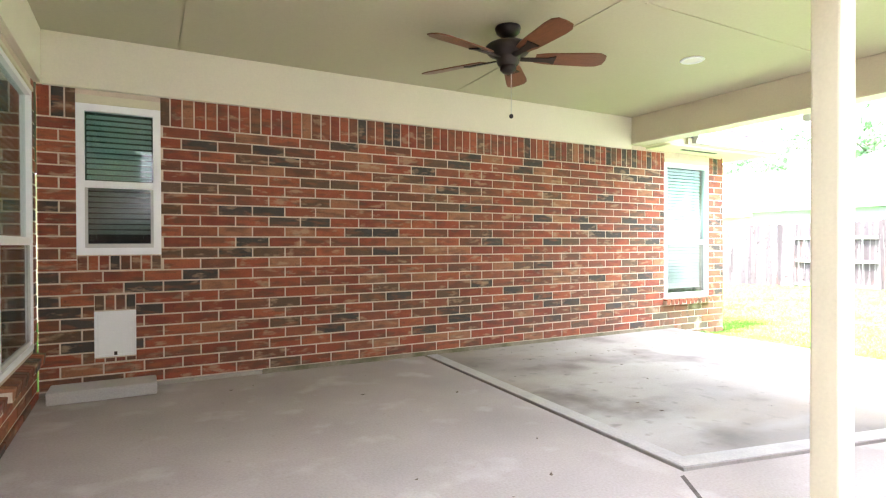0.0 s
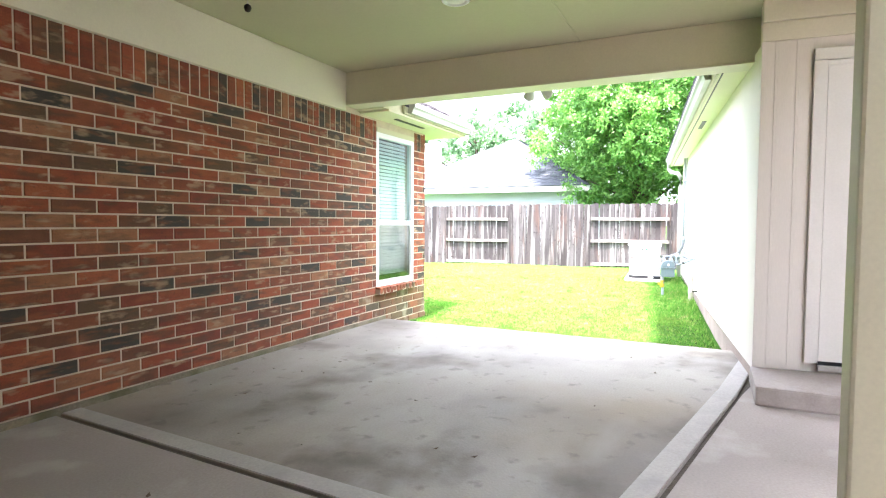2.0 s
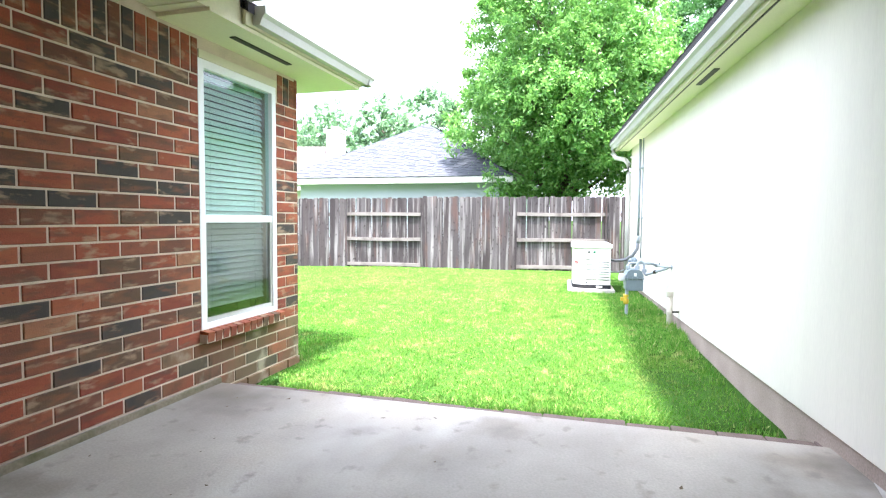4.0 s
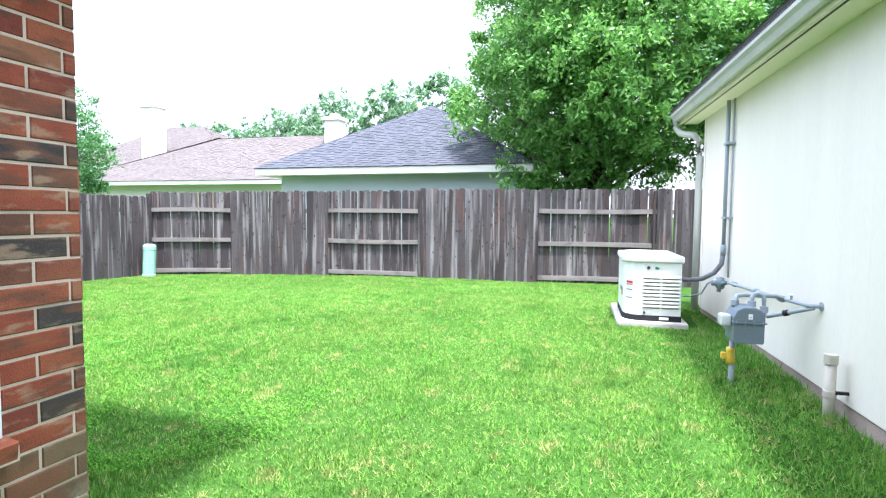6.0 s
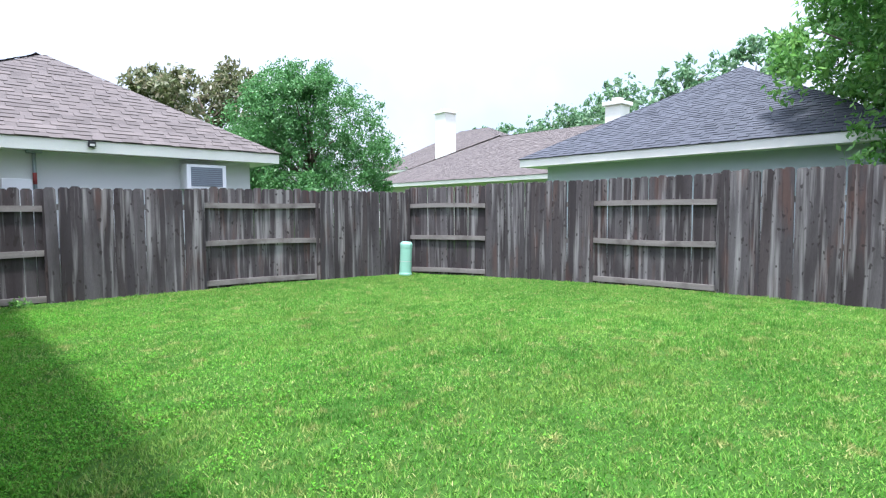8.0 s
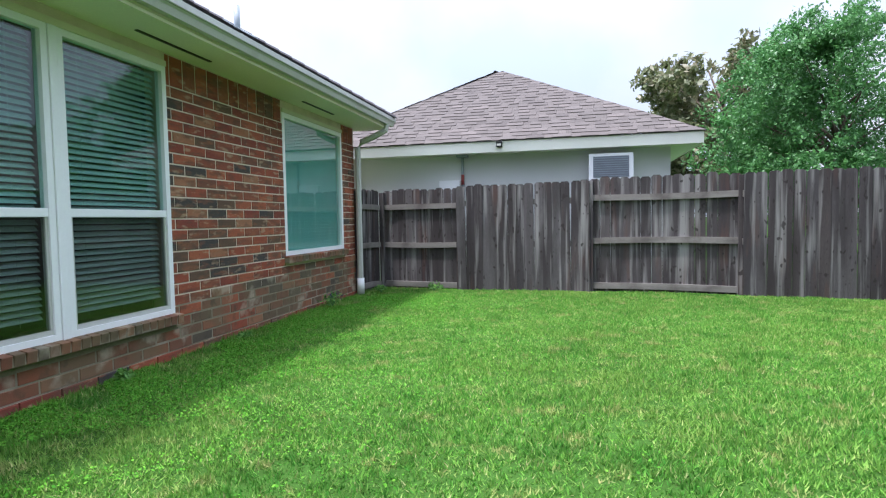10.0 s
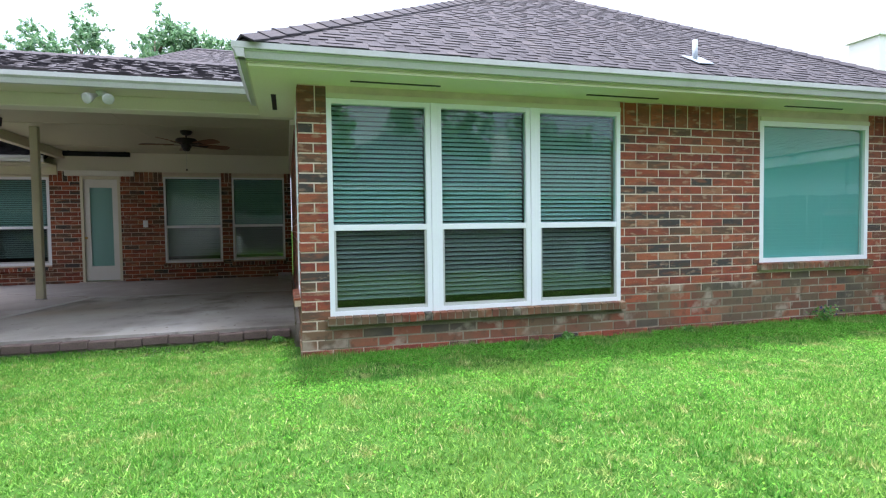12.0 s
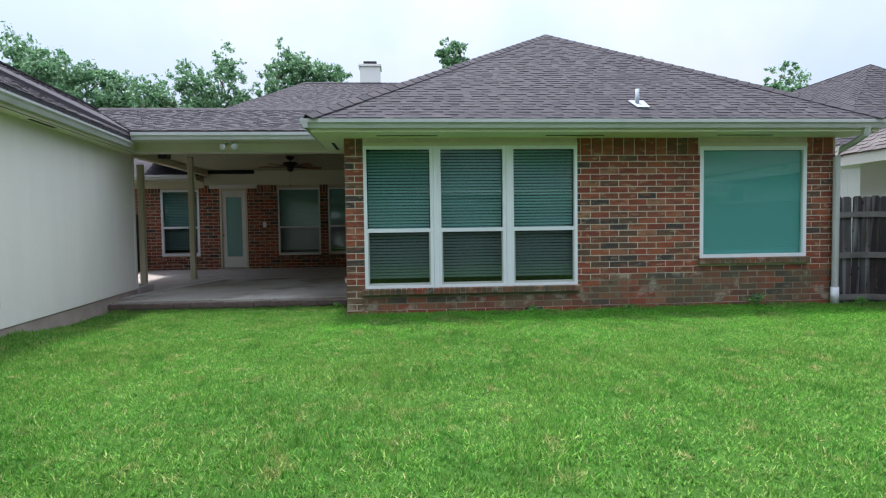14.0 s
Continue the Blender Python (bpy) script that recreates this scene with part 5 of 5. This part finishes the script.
hip_house("tan two-level house with a brown hip roof", 35.0, 46.0, 27.0, 42.0, 4.4, 0.5, (40.0, 33.5, 7.6), (40.0, 36.5, 7.6), m_wall_tan, m_shingle_tan)
hip_house("pale house with a grey-brown shingle roof", -9.0, 4.6, 17.0, 24.0, 2.9, 0.4, (-3.0, 20.4, 5.6), (1.6, 20.4, 5.6), m_wall_tan, m_shingle)


def far_chimney(x, y, z0, z1, w, label):
    r = empty("house_chimney", pose(x, y, z0), label, "chimney")
    part("shaft", box(-w / 2, w / 2, -w / 2, w / 2, 0, z1 - z0, 0.02), m_white, r)
    part("crown", box(-w / 2 - 0.1, w / 2 + 0.1, -w / 2 - 0.1, w / 2 + 0.1, z1 - z0, z1 - z0 + 0.16, 0.02), m_white, r)
    part("cap", box(-w / 4, w / 4, -w / 4, w / 4, z1 - z0 + 0.16, z1 - z0 + 0.35, 0.02), m_gutter, r, "metal cap")
    return r


far_chimney(35.6, 33.6, 4.2, 8.1, 1.05, "tall white boxed chimney on a tan house")
far_chimney(-4.25, 30.2, 0.0, 8.75, 1.3, "tall white boxed chimney behind the roofs")
far_chimney(30.4, 17.3, 3.5, 5.75, 0.75, "short white boxed chimney with a crown")


# ---- trees ----
def leaf_cloud(n, clumps, size, rng):
    """Many small bent leaves gathered in clumps: arrays of points and faces."""
    centres = clumps[rng.integers(0, len(clumps), n)]
    p = centres[:, :3] + rng.normal(0, 1, (n, 3)) * centres[:, 3:4] * np.array([0.5, 0.5, 0.42])
    d = rng.normal(0, 1, (n, 3))
    d[:, 2] -= 0.35
    d /= np.linalg.norm(d, axis=1)[:, None]
    e = np.cross(d, rng.normal(0, 1, (n, 3)))
    e /= np.linalg.norm(e, axis=1)[:, None]
    s = size * rng.uniform(0.6, 1.35, (n, 1))
    v = np.stack([p - d * s * 0.5, p + e * s * 0.24, p + d * s * 0.6, p - e * s * 0.24], 1).reshape(-1, 3)
    return v, np.arange(4 * n).reshape(-1, 4)


def raw_mesh(name, v, f, material, parent, label=""):
    me = bpy.data.meshes.new(name)
    nf, k = f.shape
    me.vertices.add(len(v))
    me.vertices.foreach_set("co", np.ascontiguousarray(v, dtype=np.float32).ravel())
    me.loops.add(nf * k)
    me.loops.foreach_set("vertex_index", f.astype(np.int32).ravel())
    me.polygons.add(nf)
    me.polygons.foreach_set("loop_start", (np.arange(nf) * k).astype(np.int32))
    me.update(calc_edges=True)
    me.materials.append(material)
    ob = new(name, me)
    if parent is not None:
        ob.parent = parent
    return tagged(ob, label)


def tree(x, y, base, height, spread, seed, material, label, leaves=16000, leaf=0.16, trunk=0.16, low=0.28, squat=1.0, clumps=70, sprays=700):
    rng = np.random.default_rng(seed)
    r = empty("tree", pose(x, y, base), label, "tree")
    limbs, ends = [], []
    b = bmesh.new()
    fork = height * low
    tube([(0, 0, -0.1), (0.04, 0.02, fork * 0.5), (rng.normal(0, 0.08), rng.normal(0, 0.08), fork), (rng.normal(0, 0.2), rng.normal(0, 0.2), height * 0.6), (rng.normal(0, 0.3), rng.normal(0, 0.3), height * 0.88)], [trunk * 1.25, trunk, trunk * 0.85, trunk * 0.45, trunk * 0.12], 9, b)
    part("trunk", b, m_bark, r, "grey-brown trunk", smooth=True)
    b = bmesh.new()
    cl = []
    for k in range(clumps):
        h = fork + (height - fork) * rng.beta(1.5, 1.6)
        t = (h - fork) / (height - fork)
        prof = spread * (0.55 + 0.9 * t * 1.6 if t < 0.28 else math.sqrt(max(0.02, 1 - ((t - 0.28) / 0.74) ** 2))) * squat
        prof = min(prof, spread)
        a = rng.uniform(0, math.tau)
        q = prof * math.sqrt(rng.uniform(0.12, 1.0)) * rng.uniform(0.82, 1.08)
        c = np.array([q * math.cos(a), q * math.sin(a), h])
        cl.append((*c, spread * rng.uniform(0.14, 0.30)))
        if k % 3 == 0:
            z0 = max(fork * 0.9, h - q * 0.75)
            tube([(0, 0, z0), (c[0] * 0.45, c[1] * 0.45, z0 + (h - z0) * 0.6), (c[0] * 0.95, c[1] * 0.95, h)], [trunk * 0.34, trunk * 0.2, trunk * 0.05], 6, b)
    part("branchwork", b, m_bark, r, smooth=True)
    cl = np.array(cl)
    pick = cl[rng.integers(0, len(cl), sprays)]
    off = rng.normal(0, 1, (sprays, 3))
    off *= (rng.uniform(0.5, 1.0, sprays) / np.linalg.norm(off, axis=1))[:, None] * pick[:, 3:4] * 1.05
    cl = np.concatenate([pick[:, :3] + off, pick[:, 3:4] * rng.uniform(0.22, 0.42, (sprays, 1))], 1)
    v, f = leaf_cloud(leaves, cl, leaf, rng)
    crown = raw_mesh("crown", v, f, material, r, "leafy crown with gaps")
    return r


tree(20.5, 4.6, 0.0, 9.6, 3.4, 1, m_leaf, "broad bright green leafy tree behind the fence", 160000, 0.12, 0.20, 0.2, clumps=240, sprays=2600)
tree(24.0, -0.5, 0.0, 10.5, 3.6, 2, m_leaf_dark, "tall dark green tree behind the fence", 50000, 0.15, 0.2, 0.2, clumps=90)
tree(19.5, -0.3, 0.0, 6.6, 2.6, 12, m_leaf_dark, "dark green tree beside the garage", 40000, 0.12, 0.15, 0.2, clumps=90)
tree(18.0, 21.8, 0.0, 5.9, 3.1, 3, m_leaf_dark, "round dense green tree beyond the fence", 80000, 0.10, 0.16, 0.16, clumps=130, sprays=1500)
tree(16.6, 27.3, 0.0, 7.2, 3.2, 4, leaf_material("leaf_magnolia", [(0.0, (0.10, 0.13, 0.05)), (0.6, (0.17, 0.19, 0.09)), (1.0, (0.26, 0.23, 0.14))]), "olive green magnolia tree behind another tree", 22000, 0.24, 0.18, 0.2, clumps=80)
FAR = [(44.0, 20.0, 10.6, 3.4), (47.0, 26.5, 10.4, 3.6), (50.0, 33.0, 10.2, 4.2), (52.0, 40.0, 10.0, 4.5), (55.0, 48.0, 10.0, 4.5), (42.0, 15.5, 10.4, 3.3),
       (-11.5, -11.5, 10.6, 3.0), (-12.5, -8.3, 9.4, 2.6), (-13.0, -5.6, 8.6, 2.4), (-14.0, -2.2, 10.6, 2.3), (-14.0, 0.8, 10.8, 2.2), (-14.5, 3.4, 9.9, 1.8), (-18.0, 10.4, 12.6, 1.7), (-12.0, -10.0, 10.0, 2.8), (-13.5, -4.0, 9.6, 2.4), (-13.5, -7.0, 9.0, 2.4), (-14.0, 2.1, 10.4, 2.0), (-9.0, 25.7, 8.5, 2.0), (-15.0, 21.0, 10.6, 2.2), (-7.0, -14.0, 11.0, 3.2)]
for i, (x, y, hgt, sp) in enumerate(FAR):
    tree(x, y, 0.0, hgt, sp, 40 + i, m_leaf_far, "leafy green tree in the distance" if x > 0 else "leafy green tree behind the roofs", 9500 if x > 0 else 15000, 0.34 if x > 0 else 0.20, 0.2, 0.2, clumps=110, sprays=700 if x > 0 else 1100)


# ---- lawn ----
def lawn():
    rng = np.random.default_rng(7)
    n = 1300000
    x = 6.93 + (18.0 - 6.93) * rng.random(n)
    y = 1.9 + (15.3 - 1.9) * rng.random(n)
    gline = 2.075 + (x - 5.61) * 0.845 / 8.39
    fline = np.interp(x, [8.0, 8.15, 9.6, 11.72, 13.75, 15.85, 16.6], [14.2, 15.0, 14.75, 14.4, 14.05, 13.92, 12.3])
    fx = np.interp(y, [1.25, 3.35, 5.6, 8.05, 10.2, 12.3, 13.92], [17.86, 17.6, 17.32, 17.25, 17.05, 16.6, 15.85])
    keep = (y > gline + 0.05) & (y < fline - 0.02) & (x < fx - 0.02) & ~((x < 8.03) & (y > 6.18)) & ~((x > 12.92) & (x < 14.2) & (y > 3.1) & (y < 3.98))
    bare = (x < 8.6) & (y < gline + 0.7) & (rng.random(n) < 0.65)
    keep &= ~bare
    tuft = np.sin(x * 23 + 3 * np.sin(y * 9)) * np.sin(y * 27 + 3 * np.sin(x * 11)) + 0.7 * np.sin(x * 51 + 4 * np.sin(y * 31)) * np.sin(y * 47 - 3 * np.sin(x * 37))
    keep &= ~((tuft < -0.35) & (rng.random(n) < 0.6))
    x, y, tuft = x[keep], y[keep], tuft[keep]
    n = len(x)
    s = np.clip((x - 8) / 4.8, 0, 1) - 0.45 * np.clip((x - 13.8) / 3, 0, 1)
    z = -0.14 + (0.18 - 0.10 * np.clip((y - 8) / 5, 0, 1)) * s - 0.004
    z = z + 0.09 * np.clip(1 - (y - gline[keep]) / 0.9, 0, 1) * np.clip((x - 8.6) / 1.2, 0, 1) * np.clip((12.4 - x) / 0.8, 0, 1)
    edge = np.clip(1.4 - (x - 6.85) / 0.5, 1.0, 1.4)
    wave = np.sin(x * 2.3 + np.sin(y * 1.7) * 1.6) * np.sin(y * 2.9 + np.sin(x * 1.3) * 1.9) + 0.6 * np.sin(x * 7.1 + y * 3.3) * np.sin(y * 6.3 - x * 2.2)
    wall = np.exp(-np.clip(x - 8.0, 0, 9) / 0.35) * (y > 6.2) + np.exp(-np.clip(y - (2.075 + (x - 5.61) * 0.1007), 0, 9) / 0.3) * (rng.random(n) < 0.5)
    h = rng.uniform(0.012, 0.034, n) * edge * (1 + 0.25 * wave) * (1 + 0.35 * tuft) * (1 + 1.1 * wall)
    w = rng.uniform(0.0028, 0.0066, n)
    a = rng.uniform(0, math.tau, n)
    lean = rng.normal(0, 0.015, (n, 2))
    dx, dy = np.cos(a) * w, np.sin(a) * w
    p = np.stack([x, y, z], 1)
    v = np.stack([p - np.stack([dx, dy, 0 * x], 1), p + np.stack([dx, dy, 0 * x], 1), p + np.stack([lean[:, 0], lean[:, 1], h], 1)], 1).reshape(-1, 3)
    ob = raw_mesh("lawn", v, np.arange(3 * n).reshape(-1, 3), m_grass, None, "mown bright green lawn with paler dry patches")
    return tagged(ob, category="grass", kind="stuff")


def lawn_weeds():
    """Broad-leaved weeds mixed into the grass, thickest in the shade of the house."""
    rng = np.random.default_rng(17)
    n = 80000
    x = 8.05 + rng.exponential(0.75, n)
    y = rng.uniform(6.0, 14.0, n)
    keep = (x < 16) & (np.sin(x * 3.1 + 2 * np.sin(y * 2.1)) * np.sin(y * 3.7 + np.sin(x * 2.3)) > -0.15) & (y < 14.9 - (x - 8) * 0.14)
    x, y = x[keep], y[keep]
    n = len(x)
    s = np.clip((x - 8) / 4.8, 0, 1) - 0.45 * np.clip((x - 13.8) / 3, 0, 1)
    z = -0.14 + (0.18 - 0.10 * np.clip((y - 8) / 5, 0, 1)) * s + rng.uniform(0.012, 0.04, n)
    a, r = rng.uniform(0, math.tau, n), rng.uniform(0.0045, 0.0105, n)
    p = np.stack([x, y, z], 1)
    d = np.stack([np.cos(a) * r, np.sin(a) * r, rng.normal(0, 0.35, n) * r], 1)
    e = np.stack([-np.sin(a) * r * 0.6, np.cos(a) * r * 0.6, rng.normal(0, 0.35, n) * r], 1)
    v = np.stack([p - d, p + e, p + d, p - e], 1).reshape(-1, 3)
    ob = raw_mesh("lawn_weeds", v, np.arange(4 * n).reshape(-1, 4), m_weed, None, "broad-leaved weeds spread through the shaded grass")
    return tagged(ob, category="weeds", kind="stuff")


m_weed = leaf_material("weed_leaf", [(0.0, (0.05, 0.20, 0.018)), (0.5, (0.10, 0.31, 0.028)), (1.0, (0.17, 0.39, 0.045))], 0.8, 0.3)
m_weed.node_tree.nodes["Principled BSDF"].inputs["Specular IOR Level"].default_value = 0.05
lawn()
lawn_weeds()


# ---- weeds along the walls ----
def weed(x, y, size, seed, flowers=False):
    rng = np.random.default_rng(seed)
    r = empty("weed", pose(x, y, ground_z(x, y)), "small leafy weed with dark blue flowers by the wall" if flowers else "small leafy weed by the wall", "weed", "weeds")
    stems = bmesh.new()
    cl = []
    for k in range(9):
        a, q = rng.uniform(0, math.tau), rng.uniform(0.2, 1.0) * size
        tip = (q * math.cos(a), q * math.sin(a) * 0.8, size * rng.uniform(0.5, 1.1))
        tube([(0, 0, -0.01), (tip[0] * 0.4, tip[1] * 0.4, tip[2] * 0.7), tip], [0.004, 0.003, 0.0015], 5, stems)
        cl.append((*tip, size * 0.5))
    part("stem_bunch", stems, m_leaf_dark, r)
    v, f = leaf_cloud(150, np.array(cl), 0.045, rng)
    v[:, 2] = np.maximum(v[:, 2], 0.0)
    raw_mesh("foliage", v, f, m_leaf, r)
    if flowers:
        v, f = leaf_cloud(40, np.array(cl)[:4], 0.035, rng)
        raw_mesh("blossom", v, f, mat("blue_petal", (0.03, 0.04, 0.11), 0.7), r, "dark blue petals")
    return r


weed(8.22, 12.65, 0.16, 21, True)
weed(8.16, 9.1, 0.07, 22)
weed(8.2, 10.6, 0.06, 23)
weed(8.35, 14.3, 0.10, 24)
weed(9.2, 14.55, 0.10, 25)
weed(7.15, 6.0, 0.06, 26)


# ---- bricks, last ----
COURSE, BRICK_L, JOINT = 0.098, 0.305, 0.013


def brick_mesh(cache, w, h, depth, material):
    key = (round(w, 3), round(h, 3), material.name)
    if key not in cache:
        b = box(-w / 2, w / 2, 0, depth, -h / 2, h / 2)
        front = [e for e in b.edges if all(v.co.y < 1e-6 for v in e.verts)]
        bmesh.ops.bevel(b, geom=front, offset=0.004, segments=1, affect="EDGES")
        me = bpy.data.meshes.new("brick")
        b.to_mesh(me)
        b.free()
        me.materials.append(material)
        cache[key] = me
    return cache[key]


CACHE = {}


def subtract(a, c, holes, zm):
    spans = [(a, c)]
    for h in holes:
        if h[2] < zm < h[3]:
            nxt = []
            for s, e in spans:
                if h[1] <= s or h[0] >= e:
                    nxt.append((s, e))
                    continue
                if h[0] - s > 0.03:
                    nxt.append((s, h[0]))
                if e - h[1] > 0.03:
                    nxt.append((h[1], e))
            spans = nxt
    return spans


def lay_bricks(wall, length, z0, z_soldier, z1, holes, near, u0=0.0, mossy=None, pitch=None):
    """Running bond up to the soldier course; bricks near the walk are parts of the wall, the rest one joined part."""
    pieces = []
    rows = int(round((z_soldier - z0) / COURSE))
    course = (z_soldier - z0) / rows
    for r in range(rows):
        zc = z0 + (r + 0.5) * course
        x = u0 - (BRICK_L / 2 if r % 2 else 0)
        while x < length:
            a, c = max(x, u0), min(x + BRICK_L - JOINT, length)
            x += BRICK_L
            if c - a < 0.03:
                continue
            for s, e in subtract(a, c, holes, zc):
                pieces.append(((s + e) / 2, zc, e - s, course - JOINT))
    x = u0
    while x < length - 0.03:
        w = min((pitch or course) - 0.012, length - x)
        for s, e in subtract(x, x + w, holes, (z_soldier + z1) / 2):
            pieces.append(((s + e) / 2, (z_soldier + z1) / 2, e - s, z1 - z_soldier - JOINT))
        x += pitch or course
    pieces.sort(key=lambda p: abs(p[0] - near))
    joined = {}
    for k, (u, z, w, h) in enumerate(pieces):
        mat_k = mossy if mossy and mossy(u, z) else None
        material = m_brick_mossy if mat_k else m_brick
        dy = random.uniform(-0.0025, 0.0025) - (0.012 if z < z0 + course else 0.0)
        m = Matrix.Translation((u, dy, z)) @ pose(0, 0, 0, 0, random.uniform(-0.25, 0.25), 0)
        if k < 300:
            o = new("brick", brick_mesh(CACHE, w, h, 0.05, material))
            o.parent = wall
            o.matrix_basis = m
        else:
            joined.setdefault(material.name, (material, []))[1].append((m, w, h))
    for material, items in joined.values():
        vs, fs = [], []
        for m, w, h in items:
            src = brick_mesh(CACHE, w, h, 0.05, material)
            off = len(vs)
            vs += [m @ v.co for v in src.vertices]
            fs += [[off + i for i in p.vertices] for p in src.polygons]
        me = bpy.data.meshes.new("far_bricks")
        me.from_pydata(vs, [], fs)
        me.materials.append(material)
        o = new("far_bricks", me)
        o.parent = wall
        tagged(o, "further bricks of the wall", kind="stuff")


def sill_bricks(wall, u0, u1, z, mat_):
    n = int((u1 - u0) / 0.082)
    w = (u1 - u0) / n
    for i in range(n):
        o = new("sill_brick", brick_mesh(CACHE, w - 0.01, 0.082, 0.14, mat_))
        o.parent = wall
        o.matrix_basis = Matrix.Translation((u0 + (i + 0.5) * w, -0.068 + random.uniform(-0.003, 0.003), z)) @ pose(0, 0, 0, 8, 0, 0)
    part("sill_mortar", box(u0, u1, -0.062, 0.07, z - 0.038, z + 0.024), m_mortar_old if mat_ is m_brick_mossy else m_mortar, wall, "mortar of the sill")


lay_bricks(wall_north, 8.684, -0.161, 2.285, 2.545, [(0.21, 0.84, 1.058, 2.6), (HATCH[0], HATCH[1], 0.215, 0.80), (W1[0], W1[1], 0.33, 2.6)], 5.6, -0.055,
           mossy=lambda u, z: (z < 0.05 and u > 4.0) or (u > 7.0 and z < 0.30))
lay_bricks(wall_east, 7.86, -0.165, 2.285, 2.56, [(BW[0], BW[1], 0.17, 2.5), (SW[0], SW[1], 0.55, 2.5)], 2.0, 0.002, pitch=0.174,
           mossy=lambda u, z: z > -0.07 and z < 0.16 + 0.30 * min(1.0, max(0.0, (u - 3.0) / 2.0)) + 0.05 * math.sin(u * 3.1))
lay_bricks(wall_west, 9.235, -0.04, 2.30, 2.545, [(p[0], p[1], p[2] - 0.06, 2.6) for p in (PW0, PW1, PW2, BD)], 6.0)


def flush_row(wall, u0, u1, z0, z1):
    """Bricks set on end in one short flush row."""
    n = max(1, round((u1 - u0) / 0.075))
    w = (u1 - u0) / n
    for i in range(n):
        o = new("brick", brick_mesh(CACHE, w - 0.012, z1 - z0 - JOINT, 0.05, m_brick))
        o.parent = wall
        o.matrix_basis = Matrix.Translation((u0 + (i + 0.5) * w, random.uniform(-0.003, 0.002), (z0 + z1) / 2))


flush_row(wall_north, W0[0], W0[1], 1.017, 1.148)
flush_row(wall_north, HATCH[0], HATCH[1], HATCH[3] + 0.004, 0.812)
flush_row(wall_north, HATCH[0], HATCH[1], 0.234, HATCH[2] - 0.003)
for a, c, z1 in ((0.235, BW[1] + 0.02, 0.165), (BW[1] + 0.022, SW[0] - 0.05, 0.34), (SW[0] - 0.048, 7.855, 0.45)):
    part("mossy_mortar", box(a, c, 0.0025, 0.0058, -0.07, z1), m_mortar_old, wall_east, "moss-stained mortar of the lower courses")
sill_bricks(wall_east, BW[0] - 0.03, BW[1] + 0.03, 0.215, m_brick_mossy)
sill_bricks(wall_east, SW[0] - 0.03, SW[1] + 0.03, 0.595, m_brick_mossy)
sill_bricks(wall_north, W1[0] - 0.02, W1[1] + 0.02, 0.375, m_brick)
for p, lo in ((PW0, 0.36), (PW1, 0.36), (PW2, 0.36)):
    sill_bricks(wall_west, p[0] - 0.03, p[1] + 0.03, lo - 0.02, m_brick)


# ---- shingles of the house roofs ----
def roof_tabs(roof, poly, step=0.116, tab=0.19):
    b = bmesh.new()
    shingle_courses(b, [Vector(p) for p in poly], step, tab, 0.0125)
    o = part("shingles", b, m_shingle, roof, "lapped asphalt shingle tabs")
    tagged(o, kind="stuff")


roof_tabs(r_east, [(8.62, 5.80, 2.74), (8.62, 14.40, 2.74), PK])
roof_tabs(r_south, [(6.62, 5.80, 2.74), (8.62, 5.80, 2.74), PK, (-3.5, 10.36, 5.405), (-3.5, 6.6, 3.2075), (6.62, 6.6, 3.2075)])
roof_tabs(r_patio, [(x, y, z + 0.005) for x, y, z in PATIO])
roof_tabs(r_main, [(1.6, 1.05, 3.782), (1.6, 11.0, 3.782), (-4.0, 11.0, 6.425), (-4.0, 3.72, 6.425)])
roof_tabs(r_wing, [(-0.05, -3.6, 2.785), (-0.05, 1.22, 2.785), (-4.0, 1.22, 4.605), (-4.0, -3.6, 4.605)])
roof_tabs(r_garage, [(x, y, z + 0.005) for x, y, z in GROOF])


def hip_caps(roof, p0, p1, step=0.20):
    """Bent cap shingles along a hip or ridge."""
    p0, p1 = Vector(p0), Vector(p1)
    d = p1 - p0
    n = int(d.length / step)
    q = d.to_track_quat("Y", "Z").to_matrix().to_4x4()
    b = prism([(-0.13, -0.05), (0.0, 0.018), (0.13, -0.05), (0.13, -0.035), (0.0, 0.036), (-0.13, -0.035)], "y", 0.0, step * 1.25)
    first = None
    for i in range(n):
        m = Matrix.Translation(p0 + d * (i / n)) @ q @ pose(0, 0, 0, -3, 0, 0)
        if first is None:
            first = part("ridge_cap", b, m_shingle, roof, m=m)
        else:
            o = new("ridge_cap", first.data)
            o.parent = roof
            o.matrix_basis = m


hip_caps(r_east, (8.62, 5.80, 2.76), PK)
hip_caps(r_east, (8.62, 14.40, 2.76), PK)
hip_caps(r_main, (1.6, 1.05, 3.80), (-4.0, 3.72, 6.43))
hip_caps(r_patio, (3.8, 0.6, 3.86), (3.8, 7.2, 3.86))
hip_caps(r_main, (-4.0, 3.72, 6.43), (-4.0, 11.0, 6.43))
hip_caps(r_garage, GROOF[5], GROOF[4])
